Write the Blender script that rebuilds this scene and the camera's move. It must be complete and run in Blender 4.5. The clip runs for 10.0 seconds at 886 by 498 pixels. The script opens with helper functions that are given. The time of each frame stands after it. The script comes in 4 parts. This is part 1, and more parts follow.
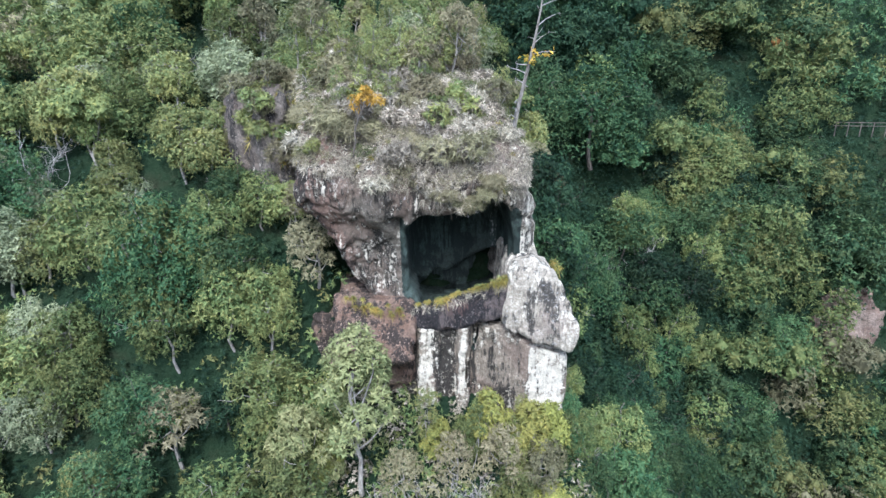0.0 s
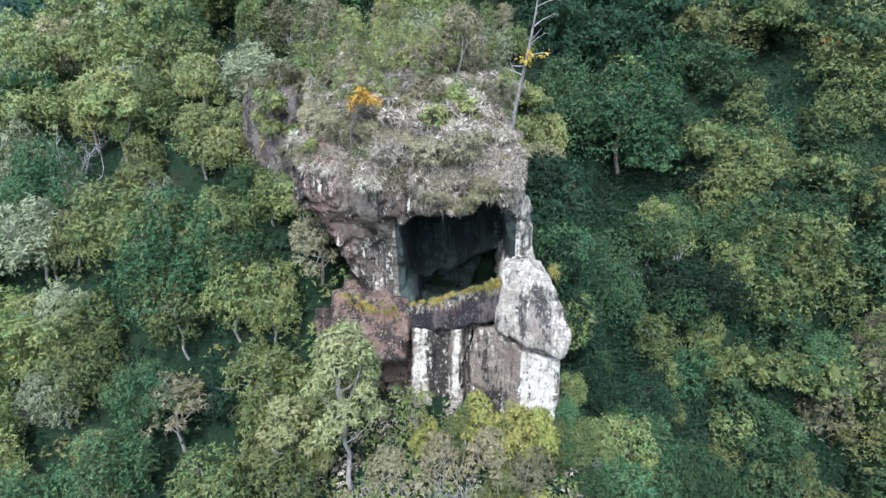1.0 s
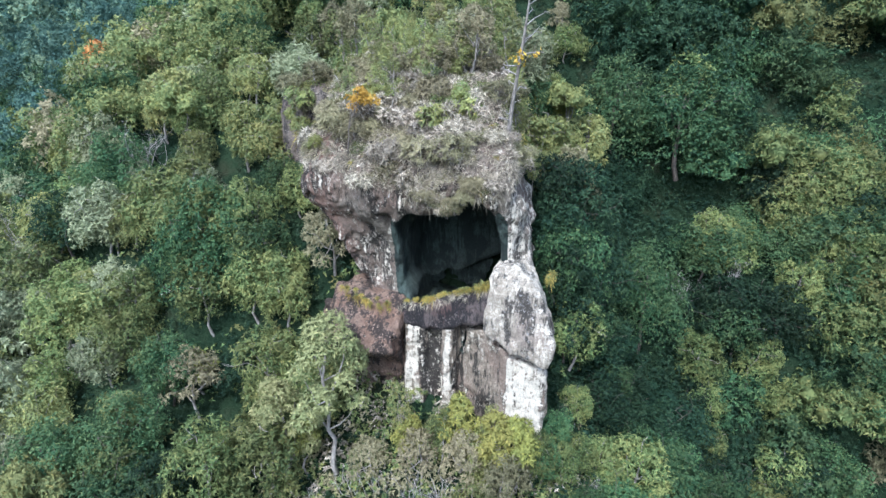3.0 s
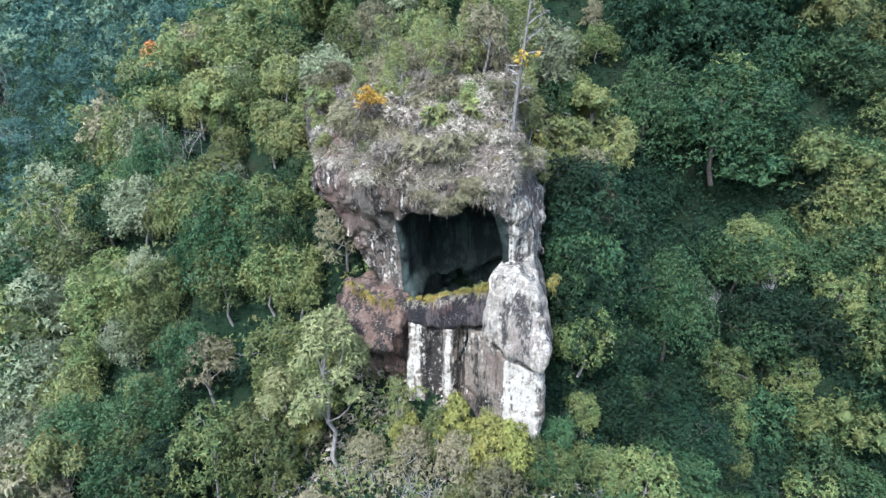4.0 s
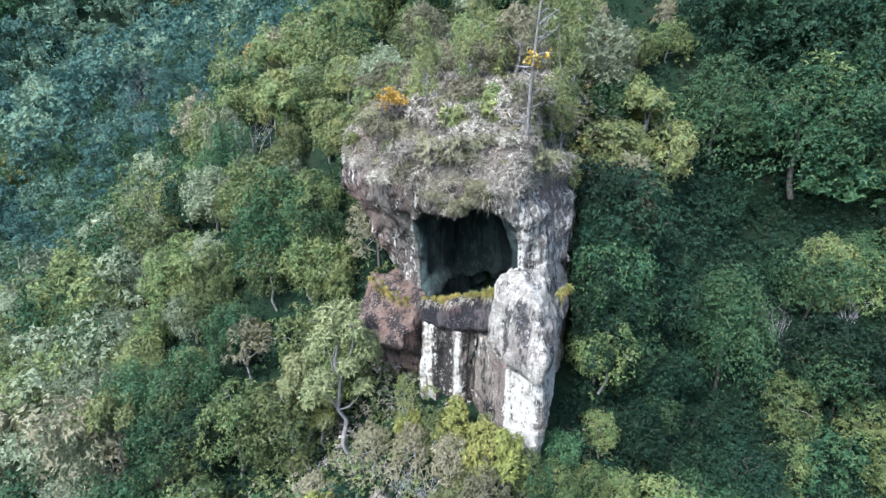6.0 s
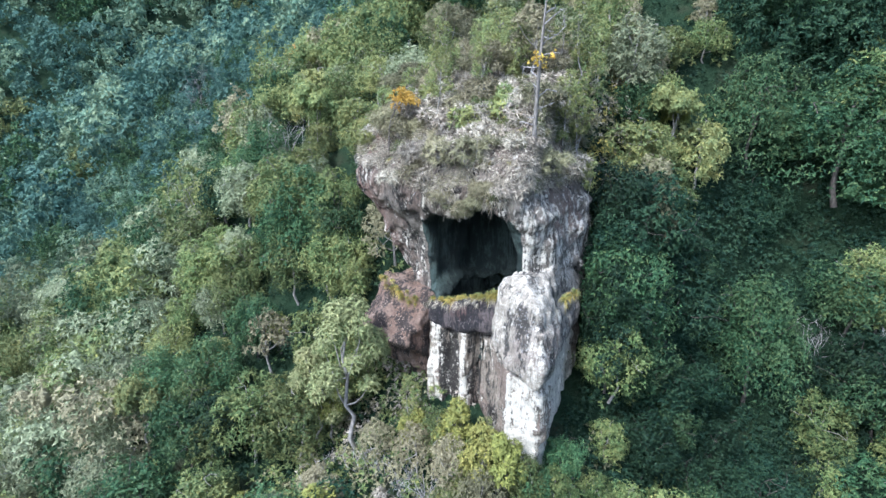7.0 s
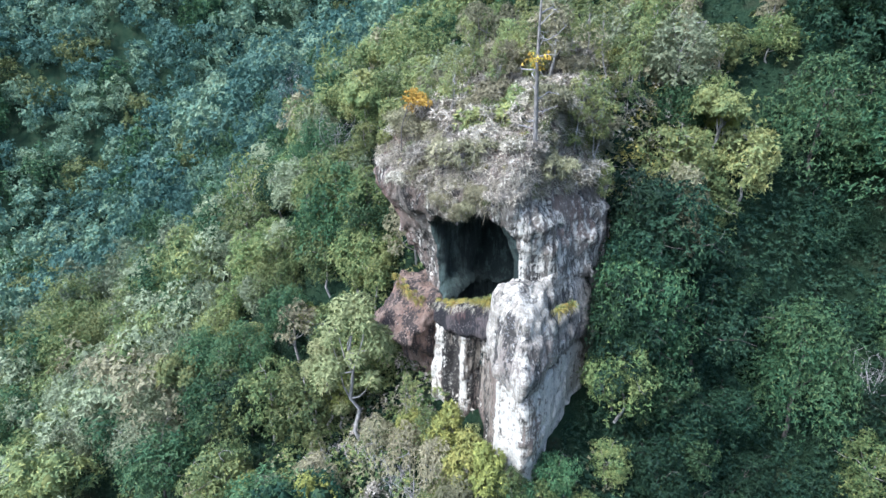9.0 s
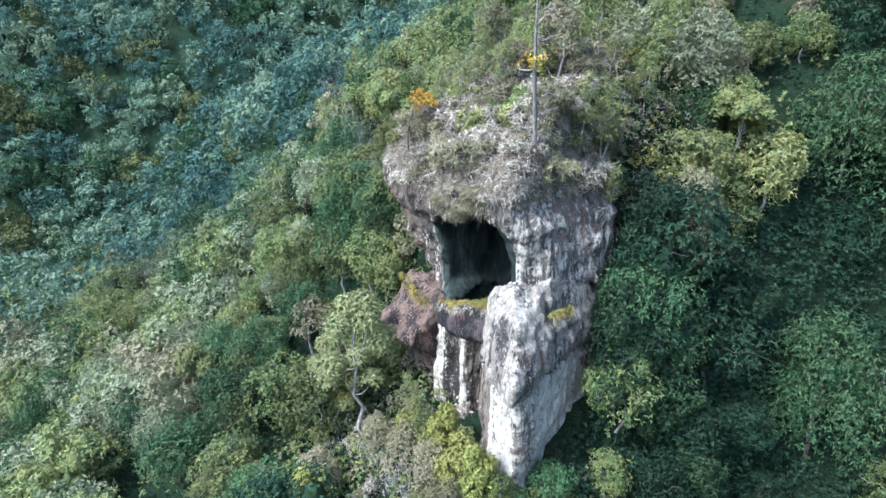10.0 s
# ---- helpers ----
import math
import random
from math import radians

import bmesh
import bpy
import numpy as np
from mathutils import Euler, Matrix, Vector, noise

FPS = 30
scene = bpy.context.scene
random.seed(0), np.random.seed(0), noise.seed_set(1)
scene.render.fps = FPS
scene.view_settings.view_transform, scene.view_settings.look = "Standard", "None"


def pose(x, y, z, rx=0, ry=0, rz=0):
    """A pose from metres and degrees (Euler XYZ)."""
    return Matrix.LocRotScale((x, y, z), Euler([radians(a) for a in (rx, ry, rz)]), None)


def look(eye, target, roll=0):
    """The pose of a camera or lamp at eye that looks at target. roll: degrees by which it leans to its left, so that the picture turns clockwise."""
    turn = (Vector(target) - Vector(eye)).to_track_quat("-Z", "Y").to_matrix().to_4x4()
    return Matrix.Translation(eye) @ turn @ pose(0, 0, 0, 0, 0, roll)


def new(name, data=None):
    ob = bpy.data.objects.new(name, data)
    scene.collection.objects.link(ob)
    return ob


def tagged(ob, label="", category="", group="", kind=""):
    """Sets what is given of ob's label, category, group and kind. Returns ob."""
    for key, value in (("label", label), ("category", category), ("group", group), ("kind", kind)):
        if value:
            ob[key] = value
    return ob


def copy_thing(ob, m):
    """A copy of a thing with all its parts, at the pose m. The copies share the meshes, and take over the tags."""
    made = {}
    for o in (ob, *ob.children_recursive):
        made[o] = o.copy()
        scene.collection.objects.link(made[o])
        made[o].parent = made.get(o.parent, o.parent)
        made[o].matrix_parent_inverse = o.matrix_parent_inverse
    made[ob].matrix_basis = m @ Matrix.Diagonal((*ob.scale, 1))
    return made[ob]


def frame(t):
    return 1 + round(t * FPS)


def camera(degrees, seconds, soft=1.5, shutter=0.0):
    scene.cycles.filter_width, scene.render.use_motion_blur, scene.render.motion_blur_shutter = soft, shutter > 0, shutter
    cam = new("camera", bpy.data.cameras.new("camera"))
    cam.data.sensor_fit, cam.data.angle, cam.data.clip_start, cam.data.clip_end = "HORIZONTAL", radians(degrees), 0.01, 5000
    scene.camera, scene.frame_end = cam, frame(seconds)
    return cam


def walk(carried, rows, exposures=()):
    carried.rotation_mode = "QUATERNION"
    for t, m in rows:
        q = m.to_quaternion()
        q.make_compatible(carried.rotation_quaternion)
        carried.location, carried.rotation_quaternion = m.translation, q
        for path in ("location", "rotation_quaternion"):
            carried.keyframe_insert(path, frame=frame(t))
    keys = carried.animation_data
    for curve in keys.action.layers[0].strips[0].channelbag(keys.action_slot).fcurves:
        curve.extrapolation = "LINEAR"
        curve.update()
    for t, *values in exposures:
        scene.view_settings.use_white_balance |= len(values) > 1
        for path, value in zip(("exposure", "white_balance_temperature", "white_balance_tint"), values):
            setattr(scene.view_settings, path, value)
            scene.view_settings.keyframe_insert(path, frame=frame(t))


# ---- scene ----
cam = camera(76.5, 10.0)
METRES, EYE, TILT, LEAN, TURN = 45.0, 40.0, -18.0, 0.0, 0.0
ROWS = [
    (0.0, 0.0, 0.0, 0.0, 0.0, 0.0, -0.0),
    (0.5, 0.0613, -0.0011, 0.0002, 2.78, 0.01, -0.88),
    (1.0, 0.12, 0.0011, 0.0034, 5.54, -0.09, -1.8),
    (1.5, 0.1779, 0.0071, 0.005, 8.23, -0.15, -2.65),
    (2.0, 0.2348, 0.0168, 0.0079, 10.94, -0.29, -3.49),
    (2.5, 0.2901, 0.0289, 0.0126, 13.67, -0.53, -4.34),
    (4.0, 0.4435, 0.0759, 0.0267, 22.11, -1.36, -6.9),
    (4.5, 0.4886, 0.0954, 0.0329, 24.92, -1.72, -7.72),
    (5.0, 0.5309, 0.1166, 0.0417, 27.68, -2.17, -8.5),
    (5.5, 0.5719, 0.1398, 0.0504, 30.5, -2.62, -9.26),
    (7.0, 0.6792, 0.2168, 0.0785, 38.78, -4.18, -11.31),
    (7.5, 0.7116, 0.2456, 0.0891, 41.26, -4.74, -11.89),
    (8.0, 0.7419, 0.276, 0.1007, 43.71, -5.31, -12.44),
    (8.5, 0.7717, 0.3069, 0.1123, 46.16, -5.92, -12.94),
    (9.0, 0.8, 0.3392, 0.125, 48.61, -6.52, -13.44),
    (9.5, 0.8261, 0.3724, 0.1379, 51.06, -7.14, -13.9),
    (10.0, 0.8502, 0.4061, 0.1487, 53.5, -7.78, -14.34),
]
walk(cam, [(t, pose(0, 0, EYE, TILT, LEAN, TURN) @ pose(METRES * x, METRES * y, METRES * z, 90 + pitch, roll, yaw)) for t, x, y, z, yaw, pitch, roll in ROWS],
     [(0.0, 1.37, 5210, 7), (5.0, 1.46, 5170, 7), (10.0, 1.67, 5090, 7)])

# ---- world, sun, exposure ----
SUN_FROM = Vector((-0.02, -0.65, 0.76)).normalized()
world = bpy.data.worlds.new("sky")
scene.world = world
world.use_nodes = True
_wt = world.node_tree
_sky = _wt.nodes.new("ShaderNodeTexSky")
_sky.sky_type = "NISHITA"
_sky.sun_disc = False
_sky.sun_elevation = math.asin(SUN_FROM.z)
_sky.sun_rotation = math.atan2(SUN_FROM.x, SUN_FROM.y)
_sky.air_density = 1.0
_sky.dust_density = 4.0
_wt.links.new(_sky.outputs["Color"], _wt.nodes["Background"].inputs["Color"])
_wt.nodes["Background"].inputs["Strength"].default_value = 0.15

_sun = bpy.data.lights.new("sun", "SUN")
_sun.energy = 1.7
_sun.angle = radians(7.0)
_sun.color = (1.0, 0.95, 0.87)
sun = new("sun", _sun)
sun.matrix_world = look(SUN_FROM * 300, (0, 0, 0))

# ---- numeric helpers ----
def lattice(seed):
    return np.random.default_rng(seed).random((32, 32, 32)).astype(np.float32)


LATTICES = [lattice(100 + i) for i in range(6)]


def vnoise(x, y, z, s, seed=0):
    """Smooth value noise in -1..1 with cells of s metres."""
    if np.isscalar(s):
        s = (s, s, s)
    g = LATTICES[seed % 6]
    out = 0
    p = [np.asarray(v, dtype=np.float32) / c + 0.37 * seed for v, c in zip((x, y, z), s)]
    i = [np.floor(v).astype(np.int64) for v in p]
    f = [v - j for v, j in zip(p, i)]
    f = [v * v * (3 - 2 * v) for v in f]
    for a in (0, 1):
        wa = f[0] if a else 1 - f[0]
        for b in (0, 1):
            wb = f[1] if b else 1 - f[1]
            for c in (0, 1):
                wc = f[2] if c else 1 - f[2]
                out = out + wa * wb * wc * g[(i[0] + a) % 32, (i[1] + b) % 32, (i[2] + c) % 32]
    return out * 2 - 1


def make_mesh(name, verts, faces, material=None, smooth=False):
    """A mesh from arrays of corners and of faces (all of three or all of four corners)."""
    me = bpy.data.meshes.new(name)
    verts = np.asarray(verts, dtype=np.float32)
    faces = np.asarray(faces, dtype=np.int32)
    n, m = faces.shape
    me.vertices.add(len(verts))
    me.vertices.foreach_set("co", verts.ravel())
    me.loops.add(n * m)
    me.loops.foreach_set("vertex_index", faces.ravel())
    me.polygons.add(n)
    me.polygons.foreach_set("loop_start", np.arange(n, dtype=np.int32) * m)
    me.polygons.foreach_set("use_smooth", np.full(n, smooth))
    me.update(calc_edges=True)
    if material:
        me.materials.append(material)
    return me


def join_arrays(pieces):
    vs, qs, k = [], [], 0
    for v, q in pieces:
        if len(q):
            vs.append(v)
            qs.append(q + k)
            k += len(v)
    return np.concatenate(vs), np.concatenate(qs)


def as_triangles(v, q):
    return v, np.concatenate([q[:, [0, 1, 2]], q[:, [0, 2, 3]]])


def part(name, me, parent, label=""):
    ob = new(name, me)
    ob.parent = parent
    if label:
        ob["label"] = label
    return ob


# ---- materials ----
def material(name):
    m = bpy.data.materials.new(name)
    m.use_nodes = True
    nt = m.node_tree
    return m, nt, nt.nodes["Principled BSDF"]


def node(nt, kind, **values):
    n = nt.nodes.new("ShaderNode" + kind)
    for key, v in values.items():
        n.inputs[key].default_value = v
    return n


def ramp(nt, source, stops):
    r = nt.nodes.new("ShaderNodeValToRGB")
    e = r.color_ramp.elements
    while len(e) < len(stops):
        e.new(0.5)
    for el, (at, c) in zip(e, stops):
        el.position = at
        el.color = (*c, 1) if len(c) == 3 else c
    nt.links.new(source, r.inputs["Fac"])
    return r.outputs["Color"]


def blend(nt, fac, a, b, mode="MIX"):
    m = nt.nodes.new("ShaderNodeMix")
    m.data_type = "RGBA"
    m.blend_type = mode
    for socket, v in ((m.inputs["Factor"], fac), (m.inputs["A"], a), (m.inputs["B"], b)):
        if isinstance(v, bpy.types.NodeSocket):
            nt.links.new(v, socket)
        elif isinstance(v, (int, float)):
            socket.default_value = v
        else:
            socket.default_value = (*v, 1)
    return m.outputs["Result"]


def maths(nt, op, a, b=0.0, clamp=False):
    m = nt.nodes.new("ShaderNodeMath")
    m.operation = op
    m.use_clamp = clamp
    for s, v in zip(m.inputs, (a, b)):
        if isinstance(v, bpy.types.NodeSocket):
            nt.links.new(v, s)
        else:
            s.default_value = v
    return m.outputs[0]


def tex(nt, vector, scale, detail=4.0, rough=0.6):
    t = node(nt, "TexNoise", Scale=scale, Detail=detail, Roughness=rough)
    nt.links.new(vector, t.inputs["Vector"])
    return t.outputs["Fac"]


def stretched(nt, vector, scale):
    m = nt.nodes.new("ShaderNodeMapping")
    m.inputs["Scale"].default_value = scale
    nt.links.new(vector, m.inputs["Vector"])
    return m.outputs["Vector"]


def leaf_material(name, dark, light, tint, spread=0.5, patch_scale=0.45):
    """Foliage: every leaf its own shade, every plant its own tint, some light through the leaf."""
    m, nt, bs = material(name)
    geo = nt.nodes.new("ShaderNodeNewGeometry")
    info = nt.nodes.new("ShaderNodeObjectInfo")
    col = ramp(nt, geo.outputs["Random Per Island"], [(0.0, dark), (0.75, light), (1.0, tint)])
    pos = geo.outputs["Position"]
    patch = tex(nt, pos, patch_scale, 2.0)
    col = blend(nt, maths(nt, "MULTIPLY", ramp(nt, patch, [(0.4, (0, 0, 0)), (0.7, (1, 1, 1))]), spread), col, tint)
    hsv = nt.nodes.new("ShaderNodeHueSaturation")
    hue = nt.nodes.new("ShaderNodeMapRange")
    hue.inputs["To Min"].default_value, hue.inputs["To Max"].default_value = 0.485, 0.512
    nt.links.new(info.outputs["Random"], hue.inputs["Value"])
    nt.links.new(hue.outputs["Result"], hsv.inputs["Hue"])
    val = nt.nodes.new("ShaderNodeMapRange")
    val.inputs["To Min"].default_value, val.inputs["To Max"].default_value = 0.62, 1.42
    swirl = maths(nt, "FRACT", maths(nt, "MULTIPLY", info.outputs["Random"], 7.31))
    nt.links.new(swirl, val.inputs["Value"])
    nt.links.new(val.outputs["Result"], hsv.inputs["Value"])
    nt.links.new(col, hsv.inputs["Color"])
    nt.links.new(hsv.outputs["Color"], bs.inputs["Base Color"])
    bs.inputs["Roughness"].default_value = 0.7
    bs.inputs["Specular IOR Level"].default_value = 0.2
    tr = nt.nodes.new("ShaderNodeBsdfTranslucent")
    nt.links.new(hsv.outputs["Color"], tr.inputs["Color"])
    mx = nt.nodes.new("ShaderNodeMixShader")
    mx.inputs["Fac"].default_value = 0.22
    nt.links.new(bs.outputs["BSDF"], mx.inputs[1])
    nt.links.new(tr.outputs["BSDF"], mx.inputs[2])
    nt.links.new(mx.outputs["Shader"], nt.nodes["Material Output"].inputs["Surface"])
    return m


def bark_material(name, dark, light):
    m, nt, bs = material(name)
    co = nt.nodes.new("ShaderNodeNewGeometry").outputs["Position"]
    n1 = tex(nt, stretched(nt, co, (6, 6, 1.5)), 1.0)
    nt.links.new(ramp(nt, n1, [(0.35, dark), (0.65, light)]), bs.inputs["Base Color"])
    bs.inputs["Roughness"].default_value = 0.9
    bump = node(nt, "Bump", Strength=0.5, Distance=0.05)
    nt.links.new(n1, bump.inputs["Height"])
    nt.links.new(bump.outputs["Normal"], bs.inputs["Normal"])
    return m


def rock_material(name, body, dark, warm, warm_amount, black_at, lime_at, zones=(), rusty_left_of=None, lichen_amount=0.6, pale=(0.70, 0.645, 0.54), stains=()):
    """Weathered sandstone: black algae and pale lime running down it in sharp streaks, rusty patches, lichen.
    zones: stretches (x, half width, gain, low, high) where more lime has run; stains: the same, where black algae has."""
    m, nt, bs = material(name)
    co = nt.nodes.new("ShaderNodeNewGeometry").outputs["Position"]
    big = tex(nt, co, 0.20, 3.0)
    mid = tex(nt, co, 0.75, 6.0, 0.68)
    fine = tex(nt, co, 3.0, 10.0, 0.78)
    grain = tex(nt, co, 6.5, 9.0, 0.85)
    flow = tex(nt, stretched(nt, co, (0.60, 0.60, 0.11)), 1.0, 10.0, 0.72)
    drip = tex(nt, stretched(nt, co, (1.9, 1.9, 0.24)), 1.0, 10.0, 0.70)
    hair = tex(nt, stretched(nt, co, (4.5, 4.5, 0.8)), 1.0, 6.0, 0.68)

    def mix3(p, q, s, u, v, w):
        return maths(nt, "ADD", maths(nt, "MULTIPLY", p, u), maths(nt, "ADD", maths(nt, "MULTIPLY", q, v), maths(nt, "MULTIPLY", s, w)))

    col = ramp(nt, fine, [(0.34, tuple(v * 0.45 for v in body)), (0.5, body), (0.66, tuple(min(1, v * 1.6) for v in body))])
    col = blend(nt, maths(nt, "MULTIPLY", ramp(nt, big, [(0.42, (0, 0, 0)), (0.58, (1, 1, 1))]), warm_amount), col,
                ramp(nt, mid, [(0.3, tuple(v * 0.6 for v in warm)), (0.65, warm)]))
    axes = nt.nodes.new("ShaderNodeSeparateXYZ")
    nt.links.new(co, axes.inputs[0])
    if rusty_left_of is not None:
        edge = maths(nt, "ADD", maths(nt, "SUBTRACT", rusty_left_of, axes.outputs[0]), maths(nt, "MULTIPLY", maths(nt, "SUBTRACT", mid, 0.5), 6.0))
        col = blend(nt, maths(nt, "MULTIPLY", maths(nt, "MULTIPLY", edge, 0.5, True), 0.8), col, ramp(nt, fine, [(0.35, tuple(v * 0.5 for v in warm)), (0.6, tuple(v * 1.25 for v in warm))]))
    x = maths(nt, "ADD", axes.outputs[0], maths(nt, "MULTIPLY", maths(nt, "SUBTRACT", flow, 0.5), 3.0))
    z = maths(nt, "ADD", axes.outputs[2], maths(nt, "MULTIPLY", maths(nt, "SUBTRACT", drip, 0.5), 5.0))

    def run(source, stretches):
        """The source raised within the stretches."""
        total = None
        for c, half, gain, low, high in stretches:
            d = maths(nt, "MULTIPLY", maths(nt, "SUBTRACT", half, maths(nt, "ABSOLUTE", maths(nt, "SUBTRACT", x, c))), 3.0, True)
            e = maths(nt, "MULTIPLY", maths(nt, "MINIMUM", maths(nt, "SUBTRACT", z, low), maths(nt, "SUBTRACT", high, z)), 1.5, True)
            d = maths(nt, "MULTIPLY", maths(nt, "MULTIPLY", d, e), gain)
            total = d if total is None else maths(nt, "MAXIMUM", total, d)
        return source if total is None else maths(nt, "ADD", source, total)
    black = ramp(nt, run(mix3(flow, mid, hair, 0.5, 0.3, 0.2), stains), [(black_at - 0.012, (0, 0, 0)), (black_at + 0.022, (0.95, 0.95, 0.95))])
    col = blend(nt, black, col, dark)
    spots_of = maths(nt, "MULTIPLY", ramp(nt, tex(nt, co, 4.5, 6.0, 0.75), [(0.57, (0, 0, 0)), (0.60, (lichen_amount,) * 3)]), ramp(nt, mid, [(0.42, (0, 0, 0)), (0.58, (1, 1, 1))]))
    col = blend(nt, spots_of, col, tuple(min(0.6, v * 2.4 + 0.04) for v in body))
    lime = maths(nt, "ADD", mix3(drip, mid, hair, 0.36, 0.24, 0.18), maths(nt, "MULTIPLY", fine, 0.22))
    lime = run(lime, zones)
    whiteness = ramp(nt, lime, [(lime_at - 0.016, (0, 0, 0)), (lime_at + 0.034, (0.97, 0.97, 0.97))])
    crust = ramp(nt, mix3(hair, fine, mid, 0.4, 0.35, 0.25), [(0.39, tuple(v * 0.48 for v in pale)), (0.46, tuple(v * 0.82 for v in pale)), (0.54, pale)])
    col = blend(nt, whiteness, col, crust)
    col = blend(nt, 1.0, col, ramp(nt, grain, [(0.36, (0.68, 0.68, 0.68)), (0.5, (1.0, 1.0, 1.0)), (0.64, (1.2, 1.2, 1.2))]), "MULTIPLY")
    nt.links.new(col, bs.inputs["Base Color"])
    bs.inputs["Roughness"].default_value = 0.88
    bs.inputs["Specular IOR Level"].default_value = 0.25
    bump = node(nt, "Bump", Strength=1.0, Distance=0.45)
    nt.links.new(mix3(drip, fine, grain, 0.55, 0.6, 0.25), bump.inputs["Height"])
    nt.links.new(bump.outputs["Normal"], bs.inputs["Normal"])
    return m


ROCK_HEAD = rock_material("rock_head", (0.205, 0.178, 0.146), (0.030, 0.027, 0.024), (0.19, 0.115, 0.090), 0.5, 0.506, 0.550,
                          ((8.6, 1.9, 0.044, 18, 33), (-6.5, 2.6, 0.012, 17, 26)), -7.5)
# cave rock: dark stain, with the hollow's shade put into the colour as well
ROCK_CAVE_SHADED = rock_material("rock_cave_shaded", (0.058, 0.080, 0.070), (0.022, 0.031, 0.028), (0.060, 0.058, 0.050), 0.4, 0.49, 0.65, ((5.2, 0.6, 0.12, 18, 27), (0.4, 0.4, 0.08, 18, 23)), None, 0.0, (0.42, 0.40, 0.37))
ROCK_LEDGE = rock_material("rock_ledge", (0.11, 0.09, 0.085), (0.022, 0.021, 0.023), (0.15, 0.075, 0.06), 0.7, 0.475, 0.60, (), None, 0.6)
ROCK_WHITE = rock_material("rock_white", (0.41, 0.362, 0.295), (0.052, 0.047, 0.042), (0.28, 0.215, 0.185), 0.55, 0.506, 0.556,
                           ((8.0, 2.6, 0.04, 21.8, 26), (6.4, 0.8, 0.03, 14, 25), (10.9, 1.1, 0.03, 12, 24)), None, 0.5)
ROCK_WALL = rock_material("rock_wall", (0.255, 0.212, 0.165), (0.030, 0.027, 0.024), (0.25, 0.175, 0.145), 0.5, 0.520, 0.56,
                          ((-1.35, 0.8, 0.10, -6, 20), (1.95, 0.5, 0.11, -6, 20), (4.8, 2.3, 0.03, 14.6, 19), (9.5, 1.7, 0.12, -6, 16.6), (11.3, 1.2, 0.06, -6, 18)),
                          stains=((0.35, 0.95, 0.12, -6, 17.5), (-3.6, 1.2, 0.10, -6, 18), (2.9, 0.35, 0.10, 9, 17.5), (4.6, 1.2, 0.02, 8, 15)))
ROCK_RED = rock_material("rock_red", (0.235, 0.168, 0.130), (0.036, 0.030, 0.027), (0.21, 0.128, 0.090), 0.75, 0.495, 0.60, (), None, 0.7)
ROCK_GREY = rock_material("rock_grey", (0.16, 0.138, 0.120), (0.034, 0.031, 0.030), (0.17, 0.115, 0.092), 0.3, 0.51, 0.58)
ROCK_BANK = rock_material("earth_bank", (0.20, 0.155, 0.13), (0.08, 0.065, 0.055), (0.24, 0.15, 0.115), 0.6, 0.58, 0.62)

BARK_PALE = bark_material("bark_pale", (0.15, 0.135, 0.12), (0.37, 0.345, 0.31))
BARK_DARK = bark_material("bark_dark", (0.05, 0.045, 0.04), (0.15, 0.125, 0.105))
BARK_DEAD = bark_material("bark_dead", (0.11, 0.098, 0.085), (0.29, 0.265, 0.235))
TWIG_GREY = bark_material("twig_grey", (0.22, 0.20, 0.195), (0.46, 0.43, 0.42))

# ravine light put into leaf colour: the first for its shade, the second for lit crowns
LEAF_DEEP_SHADED = leaf_material("leaf_deep_shaded_green", (0.007, 0.023, 0.014), (0.018, 0.042, 0.023), (0.040, 0.068, 0.030), 0.35, 0.22)
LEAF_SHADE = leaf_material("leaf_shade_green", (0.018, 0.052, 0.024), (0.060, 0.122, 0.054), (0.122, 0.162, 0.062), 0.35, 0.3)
LEAF_MID = leaf_material("leaf_mid_green", (0.048, 0.078, 0.030), (0.128, 0.182, 0.066), (0.235, 0.235, 0.080), 0.55)
LEAF_OLIVE = leaf_material("leaf_olive", (0.105, 0.143, 0.055), (0.182, 0.220, 0.090), (0.29, 0.27, 0.085), 0.5)
LEAF_SILVER = leaf_material("leaf_silver_green", (0.105, 0.134, 0.072), (0.212, 0.238, 0.134), (0.300, 0.315, 0.190))
LEAF_PALE = leaf_material("leaf_pale_green", (0.143, 0.173, 0.070), (0.242, 0.265, 0.115), (0.363, 0.346, 0.160))
LEAF_YELLOW = leaf_material("leaf_yellow", (0.120, 0.141, 0.042), (0.216, 0.220, 0.060), (0.296, 0.282, 0.072))
LEAF_ORANGE = leaf_material("leaf_orange", (0.420, 0.269, 0.040), (0.580, 0.403, 0.060), (0.660, 0.504, 0.100))
LEAF_RED = leaf_material("leaf_red", (0.273, 0.105, 0.042), (0.441, 0.195, 0.072), (0.473, 0.300, 0.096))
LEAF_FERN = leaf_material("leaf_fern_yellow", (0.17, 0.16, 0.045), (0.35, 0.29, 0.07), (0.50, 0.37, 0.10))
LEAF_DRY = leaf_material("leaf_dry_grey", (0.085, 0.072, 0.055), (0.400, 0.355, 0.275), (0.640, 0.580, 0.465), 0.3)
LEAF_BROWN = leaf_material("leaf_brown", (0.119, 0.113, 0.066), (0.214, 0.198, 0.113), (0.300, 0.272, 0.160))
# far foliage: the blue of distance haze is put into both leaf colours
LEAF_FAR_HAZY = leaf_material("leaf_far_hazy_green", (0.031, 0.072, 0.060), (0.062, 0.122, 0.097), (0.102, 0.158, 0.108), 0.5, 0.04)
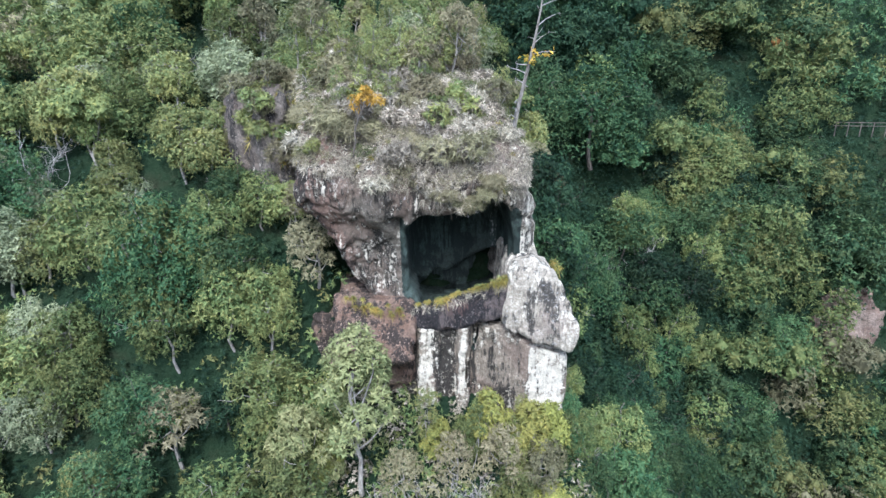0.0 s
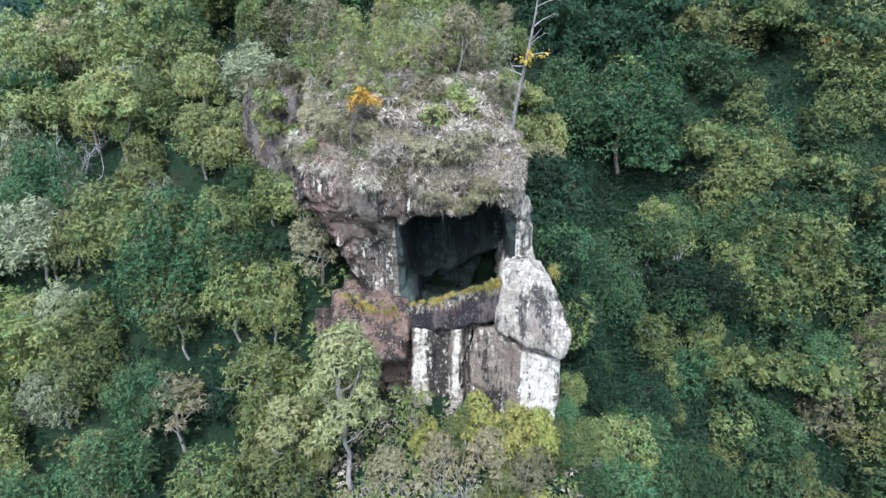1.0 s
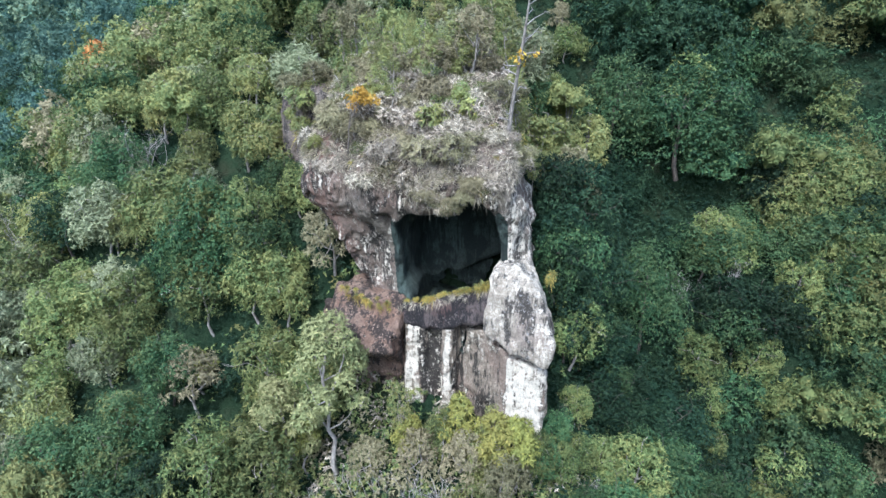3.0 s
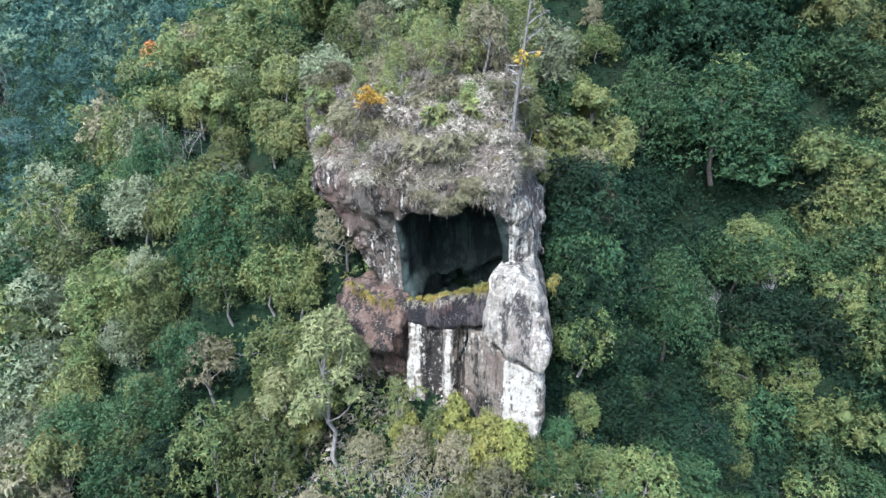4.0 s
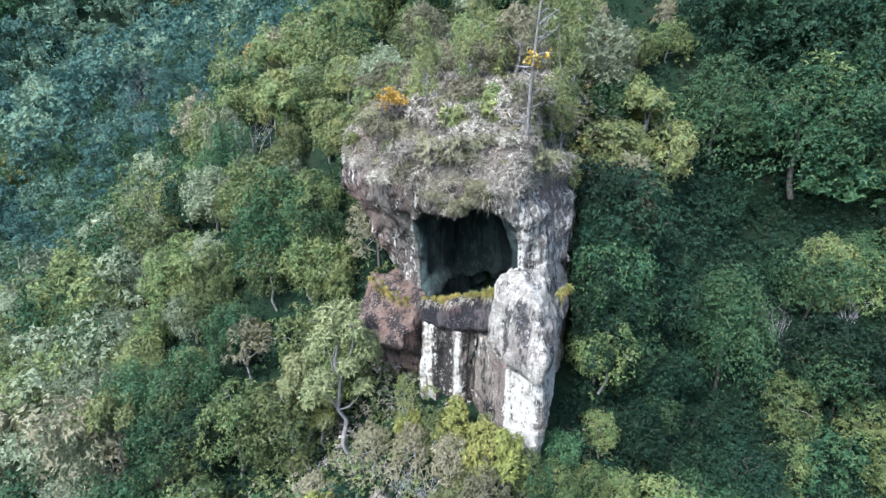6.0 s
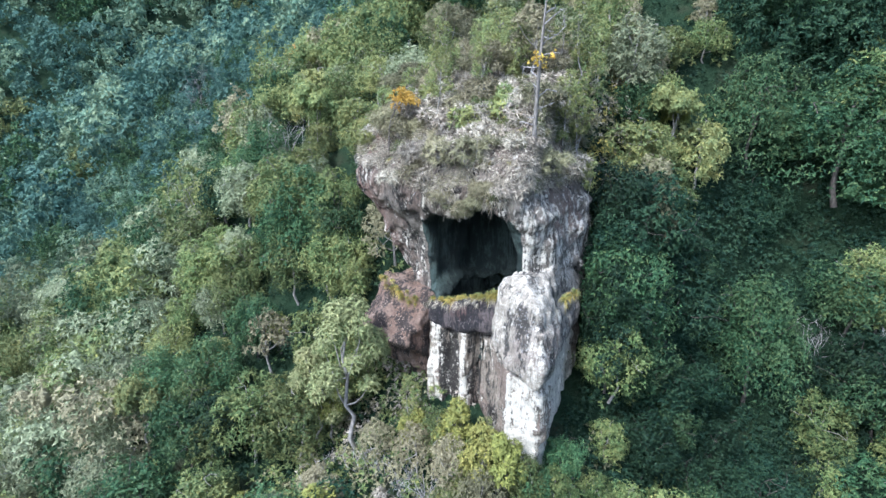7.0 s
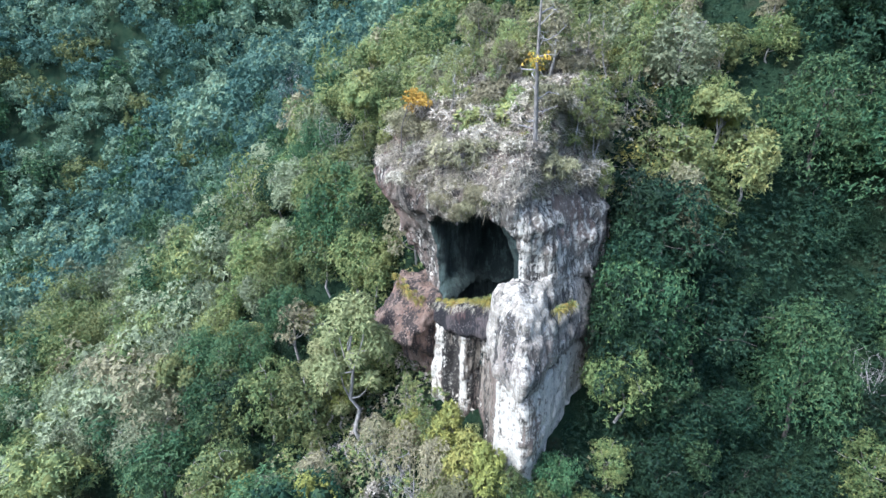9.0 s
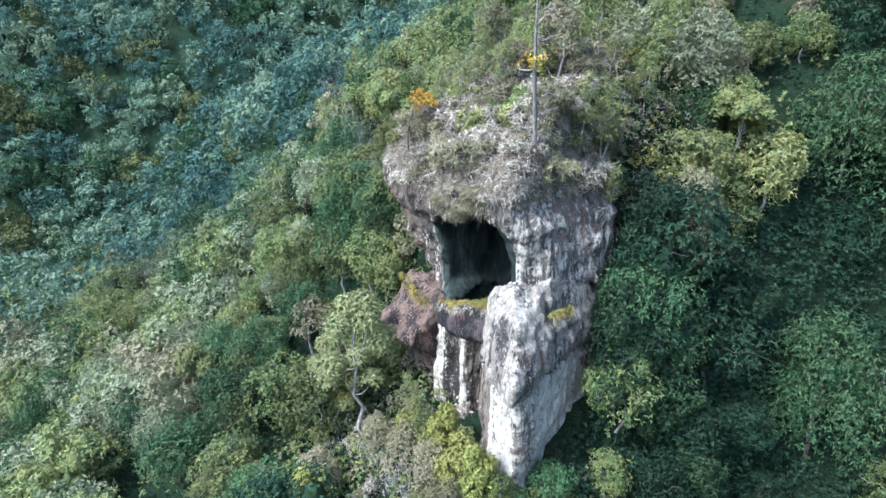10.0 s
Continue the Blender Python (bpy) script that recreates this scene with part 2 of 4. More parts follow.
LEAF_FAR_LIGHT_HAZY = leaf_material("leaf_far_light_hazy_green", (0.062, 0.118, 0.084), (0.112, 0.176, 0.118), (0.18, 0.218, 0.118), 0.7, 0.04)


def ground_material():
    m, nt, bs = material("forest_floor")
    co = nt.nodes.new("ShaderNodeNewGeometry").outputs["Position"]
    a = tex(nt, co, 0.25, 5.0)
    b = tex(nt, co, 3.0, 6.0)
    col = ramp(nt, a, [(0.35, (0.010, 0.022, 0.012)), (0.55, (0.020, 0.034, 0.017)), (0.75, (0.040, 0.036, 0.022))])
    col = blend(nt, 0.35, col, ramp(nt, b, [(0.3, (0.008, 0.016, 0.010)), (0.7, (0.024, 0.044, 0.026))]))
    nt.links.new(col, bs.inputs["Base Color"])
    bs.inputs["Roughness"].default_value = 0.95
    bs.inputs["Specular IOR Level"].default_value = 0.04
    bump = node(nt, "Bump", Strength=1.0, Distance=0.4)
    nt.links.new(b, bump.inputs["Height"])
    nt.links.new(bump.outputs["Normal"], bs.inputs["Normal"])
    return m


GROUND = ground_material()

# ---- the lie of the land: heights over a coarse net of eastings and northings ----
NET_X = [-135, -88, -60, -30, -14, 0, 10, 22, 42]
NET_Y = [0, 20, 35, 45, 55, 70, 85, 105, 140]
NET_Z = [
    [-46, -42, -36, -31, -23, -9, 2, 16, 42],
    [-20, -13, -9, -6, -1, 9, 20, 33, 52],
    [-28, -14, -3, 4, 14, 29, 38, 50, 70],
    [-25, -12, 0, 7, 21, 34, 42, 55, 75],
    [-22, -13, -2, 4, 21, 35, 40, 55, 78],
    [-20, -10, 0, 6, 28, 39, 40, 56, 80],
    [-22, -13, -2, 5, 10, 18, 33, 54, 80],
    [-35, -28, -20, -13, -10, -7, 10, 46, 75],
    [-45, -42, -38, -34, -30, -20, 12, 38, 66],
]
NET = np.array(NET_Z, dtype=float)


def ease(t):
    return t * t * (3 - 2 * t) * 0.5 + t * 0.5


def land(x, y):
    x, y = np.asarray(x, dtype=float), np.asarray(y, dtype=float)
    u = np.interp(x, NET_X, range(9))
    v = np.interp(y, NET_Y, range(9))
    i, j = np.minimum(u.astype(int), 7), np.minimum(v.astype(int), 7)
    a, b = ease(u - i), ease(v - j)
    z = (NET[i, j] * (1 - a) + NET[i + 1, j] * a) * (1 - b) + (NET[i, j + 1] * (1 - a) + NET[i + 1, j + 1] * a) * b
    west, north, east, south = np.maximum(-330 - x, 0), np.maximum(y - 140, 0), np.maximum(x - 70, 0), np.maximum(-y, 0)
    dale = np.clip(-135 - x, 0, 125) * 0.24
    lift = 0.85 * west + 0.6 * north + 0.4 * east + 0.35 * np.maximum(south - 60, 0) - 0.2 * np.minimum(south, 60)
    z = z - dale + 260 * np.tanh(lift / 260)
    under = np.clip((x + 11) / 2, 0, 1) * np.clip((9 - x) / 2, 0, 1) * np.clip((y - 46) / 2, 0, 1) * np.clip((61 - y) / 3, 0, 1)
    z = z - under * np.maximum(z - 9, 0)
    rough = np.clip((np.abs(x) + np.abs(y)) / 200, 0.3, 2.6)
    return z + rough * (2.2 * vnoise(x, y, 0 * x, 26.0, 1) + 6.0 * vnoise(x, y, 0 * x, 90.0, 2) * np.clip(dale / 20 + north / 60, 0, 1))


def spaced(near_lo, near_hi, step, far, growth):
    mid = list(np.arange(near_lo, near_hi + 0.1, step))
    s, lo, hi = step, [near_lo], [near_hi]
    while hi[-1] < far:
        s *= growth
        lo.append(lo[-1] - s)
        hi.append(hi[-1] + s)
    return np.array(lo[:0:-1] + mid + hi[1:])


gx, gy = spaced(-150, 100, 2.5, 2500, 1.09), spaced(-20, 160, 2.5, 2500, 1.09)
GX, GY = np.meshgrid(gx, gy, indexing="ij")
GV = np.stack([GX, GY, land(GX, GY)], -1).reshape(-1, 3)
ni, nj = len(gx), len(gy)
ii, jj = np.meshgrid(np.arange(ni - 1), np.arange(nj - 1), indexing="ij")
k = (ii * nj + jj).ravel()
ground = new("ground", make_mesh("ground", GV, np.stack([k, k + nj, k + nj + 1, k + 1], -1), GROUND, True))
tagged(ground, "steep mountain slopes with dark leaf litter under trees", "ground", kind="structure")


# ---- the rock tower, carved from solid fields ----
def net_surface(field, lo, hi, step):
    """The skin of a solid where field(x, y, z) < 0, by surface nets."""
    ax = [np.arange(a, b + step, step, dtype=np.float32) for a, b in zip(lo, hi)]
    X, Y, Z = np.meshgrid(*ax, indexing="ij")
    F = field(X, Y, Z).astype(np.float32)
    n = [len(a) - 1 for a in ax]
    S = F < 0
    acc = np.zeros((*n, 3), np.float32)
    cnt = np.zeros(n, np.float32)
    for axis in range(3):
        o1, o2 = [a for a in range(3) if a != axis]
        for b in (0, 1):
            for c in (0, 1):
                s0 = [slice(0, m) for m in n]
                s0[o1] = slice(b, n[o1] + b)
                s0[o2] = slice(c, n[o2] + c)
                s1 = list(s0)
                s1[axis] = slice(1, n[axis] + 1)
                f0, f1 = F[tuple(s0)], F[tuple(s1)]
                cut = (f0 < 0) != (f1 < 0)
                t = np.where(cut, f0 / np.where(cut, f0 - f1, 1), 0)
                acc[..., axis] += np.where(cut, t, 0)
                acc[..., o1] += cut * b
                acc[..., o2] += cut * c
                cnt += cut
    ids = np.full(n, -1, np.int64)
    live = cnt > 0
    ids[live] = np.arange(live.sum())
    base = np.stack(np.nonzero(live), -1).astype(np.float32)
    V = (base + acc[live] / cnt[live][:, None]) * step + np.array(lo, np.float32)
    quads = []
    for axis in range(3):
        o1, o2 = (axis + 1) % 3, (axis + 2) % 3
        s0 = [slice(1, m) for m in n]
        s0[axis] = slice(0, n[axis])
        s1 = list(s0)
        s1[axis] = slice(1, n[axis] + 1)
        a, b = S[tuple(s0)], S[tuple(s1)]
        idx = np.stack(np.nonzero(a != b), -1)
        idx[:, o1] += 1
        idx[:, o2] += 1
        flip = b[a != b]

        def cell(d1, d2):
            q = idx.copy()
            q[:, o1] -= d1
            q[:, o2] -= d2
            return ids[q[:, 0], q[:, 1], q[:, 2]]
        q = np.stack([cell(1, 1), cell(0, 1), cell(0, 0), cell(1, 0)], -1)
        q[flip] = q[flip][:, ::-1]
        quads.append(q)
    return V, np.concatenate(quads)


def smax(a, b, r):
    h = np.clip(0.5 + 0.5 * (a - b) / r, 0, 1)
    return b + (a - b) * h + r * h * (1 - h)


def smin(a, b, r):
    return -smax(-a, -b, r)


def rbox(x, y, z, centre, half, r):
    q = [np.abs(v - c) - (h - r) for v, c, h in zip((x, y, z), centre, half)]
    out = np.sqrt(sum(np.maximum(v, 0) ** 2 for v in q))
    return out + np.minimum(np.maximum(np.maximum(q[0], q[1]), q[2]), 0) - r


def blob(x, y, z, centre, radii):
    d = np.sqrt(sum(((v - c) / r) ** 2 for v, c, r in zip((x, y, z), centre, radii)))
    return (d - 1) * min(radii)


def crag(x, y, z, flute=0.42, lump=0.5, grit=0.22):
    """Weathering: lumps, vertical flutes, bedding and grit."""
    d = lump * vnoise(x, y, z, 3.1, 1) + flute * vnoise(x, y, z, (1.3, 1.3, 7.0), 2)
    d = d + 0.09 * vnoise(x, y, z, (4.0, 4.0, 0.7), 3) + 0.30 * np.abs(vnoise(x, y, z, (1.5, 1.5, 7.0), 0))
    d = d + 3.0 * np.maximum(0, 0.075 - np.abs(vnoise(x, y, z, (2.4, 2.4, 6.0), 5)))
    return d + grit * vnoise(x, y, z, 0.75, 4) + 0.5 * grit * vnoise(x, y, z, 0.38, 5)


def lip_z(x):
    """Height of the ledge's top along the tower's face."""
    return np.interp(x, [-9, -4, -2.4, 0, 3, 6.2, 8], [18.6, 18.9, 19.1, 19.6, 20.9, 22.0, 22.6])


def head_field(x, y, z):
    left = -np.interp(z, [18, 20.5, 21.5, 25, 26.8, 28.2, 29.6, 31, 33, 36, 41], [7.3, 8.7, 9.3, 10.4, 11.4, 13.0, 13.2, 12.6, 12.2, 12.0, 11.6])
    left = left - 0.22 * np.maximum(y - 48, 0) * np.clip((z - 30) / 3, 0, 1)
    right = np.interp(z, [18, 22, 24, 26, 28, 30, 33, 36, 41], [9.4, 8.9, 8.5, 8.7, 8.8, 8.0, 7.2, 6.7, 6.0])
    face = np.interp(z, [18, 21, 25, 27.3, 28.6, 30.5, 32.5, 34.4, 37, 40.5], [48.6, 48.3, 47.9, 46.9, 46.1, 46.1, 47.0, 49.0, 53.5, 61])
    cheek = np.interp(z, [18, 21, 25, 26.6, 28, 30, 31.5, 33, 34.4, 37, 40.5], [48.9, 48.6, 47.9, 47.3, 46.1, 45.9, 46.4, 47.4, 49.0, 53.5, 61])
    side = np.clip((x + 5.0) / 2.5, 0, 1)
    face = cheek * (1 - side) + face * side
    d = smax(left - x, x - right + (0.10 + 0.11 * np.clip((z - 26) / 4, 0, 1)) * (y - 48), 1.0)
    d = smax(d, face - y + 0.012 * x * x, 1.6)
    d = smax(d, y - 64 + 0.35 * np.maximum(x, 0), 1.5)
    d = smax(d, z - 41.0, 1.2)
    d = smax(d, lip_z(x) - 0.3 - z, 0.3)
    d = d + crag(x, y, z)
    mouth = smin(rbox(x, y, z, (1.5, 49.6, 23.3), (4.7, 7.2, 4.5), 2.4), blob(x, y, z, (3.6, 47.4, 26.0), (2.6, 5.6, 4.0)), 0.8) + 0.4 * vnoise(x, y, z, (1.2, 1.2, 3.0), 3)
    d = smax(d, -mouth, 0.5)
    groove = rbox(x, y, z, (-3.9, 47.0, 23.0), (0.35, 1.3, 4.5), 0.3) + 0.3 * vnoise(x, y, z, 1.5, 2)
    return smax(d, -groove, 0.5)


def ledge_field(x, y, z):
    top = lip_z(x)
    d = smax(-6.5 - x, x - 7.0, 0.6)
    d = smax(d, 46.9 + 0.12 * np.maximum(1 - x, 0) - 0.17 * np.maximum(x - 2, 0) - y, 0.8)
    d = smax(d, y - 59, 0.5)
    d = smax(d, z - top, 0.5)
    d = smax(d, 16.9 + 0.15 * np.maximum(x - 1, 0) - z, 0.6)
    d = d + crag(x, y, z, 0.2, 0.5, 0.2)
    pit = rbox(x, y, z, (1.6, 53.2, 20.4), (4.9, 5.2, 3.2), 0.8)
    return smax(d, -pit, 0.4)


def side_groove(x, y, z):
    """A dark upright cleft behind the jutting corner."""
    return rbox(x, y + 0.25 * np.sin(z * 0.7), z, (11.4, 48.0, 14.5), (0.9, 0.24, 7.2), 0.2)


def chin_field(x, y, z):
    right = np.interp(z, [15, 16.5, 18, 20, 22, 24], [10.9, 11.4, 11.7, 11.4, 10.7, 9.9])
    left = np.interp(z, [15, 17, 21, 23.4], [4.6, 4.9, 5.4, 6.0])
    face = np.interp(z, [15, 16.6, 19, 22, 24], [44.9, 44.4, 44.7, 45.6, 47.0]) + 0.40 * np.maximum(9.0 - x, 0) * np.clip((24 - z) / 4, 0.3, 1)
    d = smax(left - x, x - right + 0.30 * np.maximum(y - 46.5, 0), 0.9)
    d = smax(d, face - y, 0.5)
    d = smax(d, y - 62.0, 1.0)
    d = smax(d, z - 23.9, 0.3)
    d = smax(d, 16.6 - 0.20 * (x - 8) - z + 0.06 * (y - 46), 0.4)
    d = smax(d, (z + 0.70 * x - 29.7 - 0.3 * np.clip(y - 48.5, 0, 6)) / 1.22, 0.15)
    d = smax(d, (z - 0.55 * x - 20.1) / 1.14, 0.15)
    d = d + crag(x, y, z, 0.22, 0.3, 0.2)
    return smax(d, -side_groove(x, y, z), 0.15)


def wall_field(x, y, z):
    """The lower wall: recessed in the middle, with the white corner standing forward."""
    face = np.interp(x, [-9, -4, -2.6, -2.3, -0.5, -0.1, 1.2, 1.4, 2.5, 2.75, 7.4, 8.2, 12],
                     [49.6, 48.4, 47.8, 46.8, 46.8, 47.5, 47.6, 46.9, 47.1, 48.2, 45.5, 45.1, 45.3])
    face = face - 0.05 * (13 - z) * np.clip((x - 5) / 3, 0, 1) + 0.12 * np.maximum(z - 14, 0) * np.clip((2 - x) / 3, 0, 1)
    right = np.interp(z, [0, 8, 12, 17], [10.6, 11.0, 11.3, 11.0])
    d = smax(-10 - x, x - right + 0.30 * np.maximum(y - 46.5, 0), 0.5)
    d = smax(d, face - y, 0.35)
    d = smax(d, y - 62, 1.5)
    top = np.where(x > 6.5, 16.3 - 0.2 * (x - 8) + 0.06 * (y - 46), 16.85 + 0.15 * np.maximum(x - 1, 0))
    d = smax(d, z - top, 0.25)
    d = d + crag(x, y, z, 0.14, 0.24, 0.15)
    bend = 2.85 + 0.35 * np.sin(z * 0.9) - 0.10 * (15 - z)
    crack = rbox(x - bend, y, z, (0, 48.0, 13.5), (0.10, 2.4, 3.2), 0.08)
    slot = rbox(x, y, z - 0.2 * (8 - x), (8.4, 44.6, 16.1), (2.6, 1.5, 0.22), 0.15)
    return smax(smax(smax(d, -crack, 0.1), -slot, 0.1), -side_groove(x, y, z), 0.15)


def boulder_field(x, y, z):
    """A sloping-topped nose of red rock, undercut below."""
    face = np.interp(z, [-2, 6, 10, 13, 14.4, 15.2, 18], [49.8, 49.0, 48.2, 46.8, 44.4, 43.8, 44.6]) + 0.03 * (x + 7.0) ** 2
    d = smax(np.interp(z, [9, 12.5, 14.5, 18], [-8.2, -8.8, -10.8, -10.8]) - x, x + 2.6, 0.5)
    d = smax(d, face - y, 0.4)
    d = smax(d, z - 15.0 - 0.95 * (y - 43.8) - 0.10 * (x + 7), 0.4)
    d = smax(d, z - 19.6, 0.5)
    d = smax(d, y - 57, 1.0)
    d = smin(d, rbox(x, y, z, (-10.3, 54.2, 7.0), (2.7, 4.5, 9.8), 1.5), 1.5)
    return d + crag(x, y, z, 0.2, 0.55, 0.2)


def buttress_field(x, y, z):
    return blob(x, y, z, (-20.5, 66.5, 31.5), (4.6, 5.0, 8.0)) + crag(x, y, z, 0.6, 0.9, 0.25)


def pinnacle_field(x, y, z):
    return blob(x, y, z, (-18.0, 63.0, 28.5), (3.2, 4.4, 9.0)) + crag(x, y, z, 0.6, 0.9, 0.25)


STEP = 0.19
tower = tagged(new("rock_tower"), "skull-shaped sandstone crag with a dark open mouth and lime streaks", "rock")
tower.location = (0, 50, 6)
bpy.context.view_layer.update()
ROCKS = {}
for name, field, lo, hi, mat, label in (
        ("upper_block", head_field, (-18, 43.5, 17.5), (11.5, 66, 43), ROCK_HEAD, "overhanging dark rusty rock head with a cave"),
        ("ledge", ledge_field, (-8, 44.5, 15.5), (8.5, 60.5, 24), ROCK_LEDGE, "reddish black bulging rock ledge"),
        ("chin_block", chin_field, (3.5, 42.5, 13.5), (13.5, 63.5, 25), ROCK_WHITE, "pale lime-covered jutting rock block"),
        ("lower_wall", wall_field, (-11.5, 42.5, -4), (13, 63.8, 18.6), ROCK_WALL, "white-streaked lower rock wall"),
        ("nose_block", boulder_field, (-16, 42.5, -3), (-0.5, 58, 20), ROCK_RED, "smooth reddish rock bulge")):
    V, Q = net_surface(field, lo, hi, STEP)
    me = make_mesh(name, V - np.array(tower.location), Q, mat, False)
    ROCKS[name] = (V, Q)
    if name == "upper_block":
        # faces inside the mouth take the rock with shade painted in
        me.materials.append(ROCK_CAVE_SHADED)
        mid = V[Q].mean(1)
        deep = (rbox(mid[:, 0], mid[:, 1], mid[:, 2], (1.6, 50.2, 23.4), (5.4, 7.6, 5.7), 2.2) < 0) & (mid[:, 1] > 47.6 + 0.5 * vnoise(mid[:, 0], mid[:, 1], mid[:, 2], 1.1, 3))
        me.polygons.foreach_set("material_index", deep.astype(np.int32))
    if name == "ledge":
        # ledge behind the lip: same shade-darkened colour as the cave
        me.materials.append(ROCK_CAVE_SHADED)
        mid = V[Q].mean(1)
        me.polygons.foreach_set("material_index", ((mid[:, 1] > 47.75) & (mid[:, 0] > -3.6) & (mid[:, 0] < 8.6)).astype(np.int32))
    if name in ("lower_wall", "nose_block"):
        # rock showing inside the mouth is darkened too, as cave shade
        me.materials.append(ROCK_CAVE_SHADED)
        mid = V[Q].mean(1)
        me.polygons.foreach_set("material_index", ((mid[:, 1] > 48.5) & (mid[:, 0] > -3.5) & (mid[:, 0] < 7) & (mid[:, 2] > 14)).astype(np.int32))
    part(name, me, tower, label)
outcrop = tagged(new("rock_outcrop"), "weathered grey-brown cliff with hanging shrubs behind the tower", "rock")
outcrop.location = (-19, 64, 22)
bpy.context.view_layer.update()
for name, field, lo, hi in (("buttress", buttress_field, (-27, 59, 20), (-14, 74, 43)), ("pinnacle", pinnacle_field, (-23, 56, 16), (-13, 70, 40))):
    V, Q = net_surface(field, lo, hi, 0.3)
    part(name, make_mesh(name, V - np.array(outcrop.location), Q, ROCK_GREY, False), outcrop)
    ROCKS[name] = (V, Q)


# ---- plants: builders ----
def unit(v):
    return v / np.maximum(np.linalg.norm(v, axis=-1, keepdims=True), 1e-6)


def tube(path, radii, sides=5):
    """A tapered limb along a path."""
    path = np.asarray(path, float)
    d = unit(np.gradient(path, axis=0))
    ref = np.where(np.abs(d[:, 2:3]) > 0.9, np.array([[1.0, 0, 0]]), np.array([[0, 0, 1.0]]))
    a = unit(np.cross(d, ref))
    b = np.cross(d, a)
    ang = np.arange(sides) * 2 * math.pi / sides
    ring = a[:, None] * np.cos(ang)[None, :, None] + b[:, None] * np.sin(ang)[None, :, None]
    V = (path[:, None] + ring * np.asarray(radii)[:, None, None]).reshape(-1, 3)
    q = []
    for i in range(len(path) - 1):
        for s in range(sides):
            t = (s + 1) % sides
            q.append((i * sides + s, i * sides + t, (i + 1) * sides + t, (i + 1) * sides + s))
    return V, np.array(q)


def bent(a, b, r, bow=0.12, n=5):
    """A slightly crooked way from a to b."""
    a, b = np.asarray(a, float), np.asarray(b, float)
    t = np.linspace(0, 1, n)[:, None]
    side = r.normal(size=3) * np.linalg.norm(b - a) * bow
    jit = r.normal(size=(n, 3)) * np.linalg.norm(b - a) * 0.02
    jit[0] = jit[-1] = 0
    return a + (b - a) * t + side * (t * (1 - t) * 2) + jit


def rosettes(C, N, r, leaves=5, length=0.42, width=0.15, droop=0.15):
    """Whorls of pointed leaves about the centres C that face along N."""
    n = len(C)
    ref = unit(r.normal(size=(n, 3)))
    a = unit(np.cross(N, ref))
    b = np.cross(N, a)
    ang = r.random((n, 1)) * 6.28 + np.arange(leaves)[None] * 6.283 / leaves + r.normal(size=(n, leaves)) * 0.3
    d = a[:, None] * np.cos(ang)[..., None] + b[:, None] * np.sin(ang)[..., None]
    d = unit(d + N[:, None] * (0.45 + 0.35 * r.normal(size=(n, leaves, 1))))
    L = length * (0.65 + 0.7 * r.random((n, leaves, 1)))
    side = unit(np.cross(d, N[:, None] + 0.3 * r.normal(size=(n, leaves, 3)))) * width * (0.7 + 0.6 * r.random((n, leaves, 1)))
    base = np.repeat(C[:, None], leaves, 1) + d * L * 0.12
    tip = base + d * L
    tip[..., 2] -= droop * L[..., 0]
    V = np.stack([base + side, tip, base - side], 2).reshape(-1, 3)
    return V, np.arange(len(V)).reshape(-1, 3)


def sphere_points(n, r):
    return unit(r.normal(size=(n, 3)))


def crown_points(lobes, radii, per, r, floor=-0.45):
    """Points on the outsides of a crowd of lobes, with their outward ways."""
    C, N = [], []
    for c, rad in zip(lobes, radii):
        d = sphere_points(int(per * rad * rad) + 6, r)
        d = d[d[:, 2] > floor]
        p = c + d * rad * (0.78 + 0.34 * r.random((len(d), 1)))
        deep = np.zeros(len(p), bool)
        for c2, r2 in zip(lobes, radii):
            if c2 is not c:
                deep |= np.linalg.norm(p - c2, axis=1) < r2 * 0.72
        C.append(p[~deep])
        N.append(unit(d[~deep] + np.array([0, 0, 0.25])))
    return np.concatenate(C), np.concatenate(N)


def lumps(lobes, radii, r, scale=0.66, rings=5, sides=7):
    """The dense inside of each leafy mass: a rough low ball."""
    out = []
    el = np.linspace(-1.2, 1.45, rings)
    az = np.arange(sides) * 2 * math.pi / sides
    q = np.array([(i * sides + s, i * sides + (s + 1) % sides, (i + 1) * sides + (s + 1) % sides, (i + 1) * sides + s)
                  for i in range(rings - 1) for s in range(sides)])
    for c, rad in zip(lobes, radii):
        d = np.stack([np.cos(el)[:, None] * np.cos(az), np.cos(el)[:, None] * np.sin(az), np.sin(el)[:, None] + 0 * az], -1).reshape(-1, 3)
        out.append((c + d * rad * scale * (0.8 + 0.4 * r.random((len(d), 1))), q))
    return join_arrays(out)


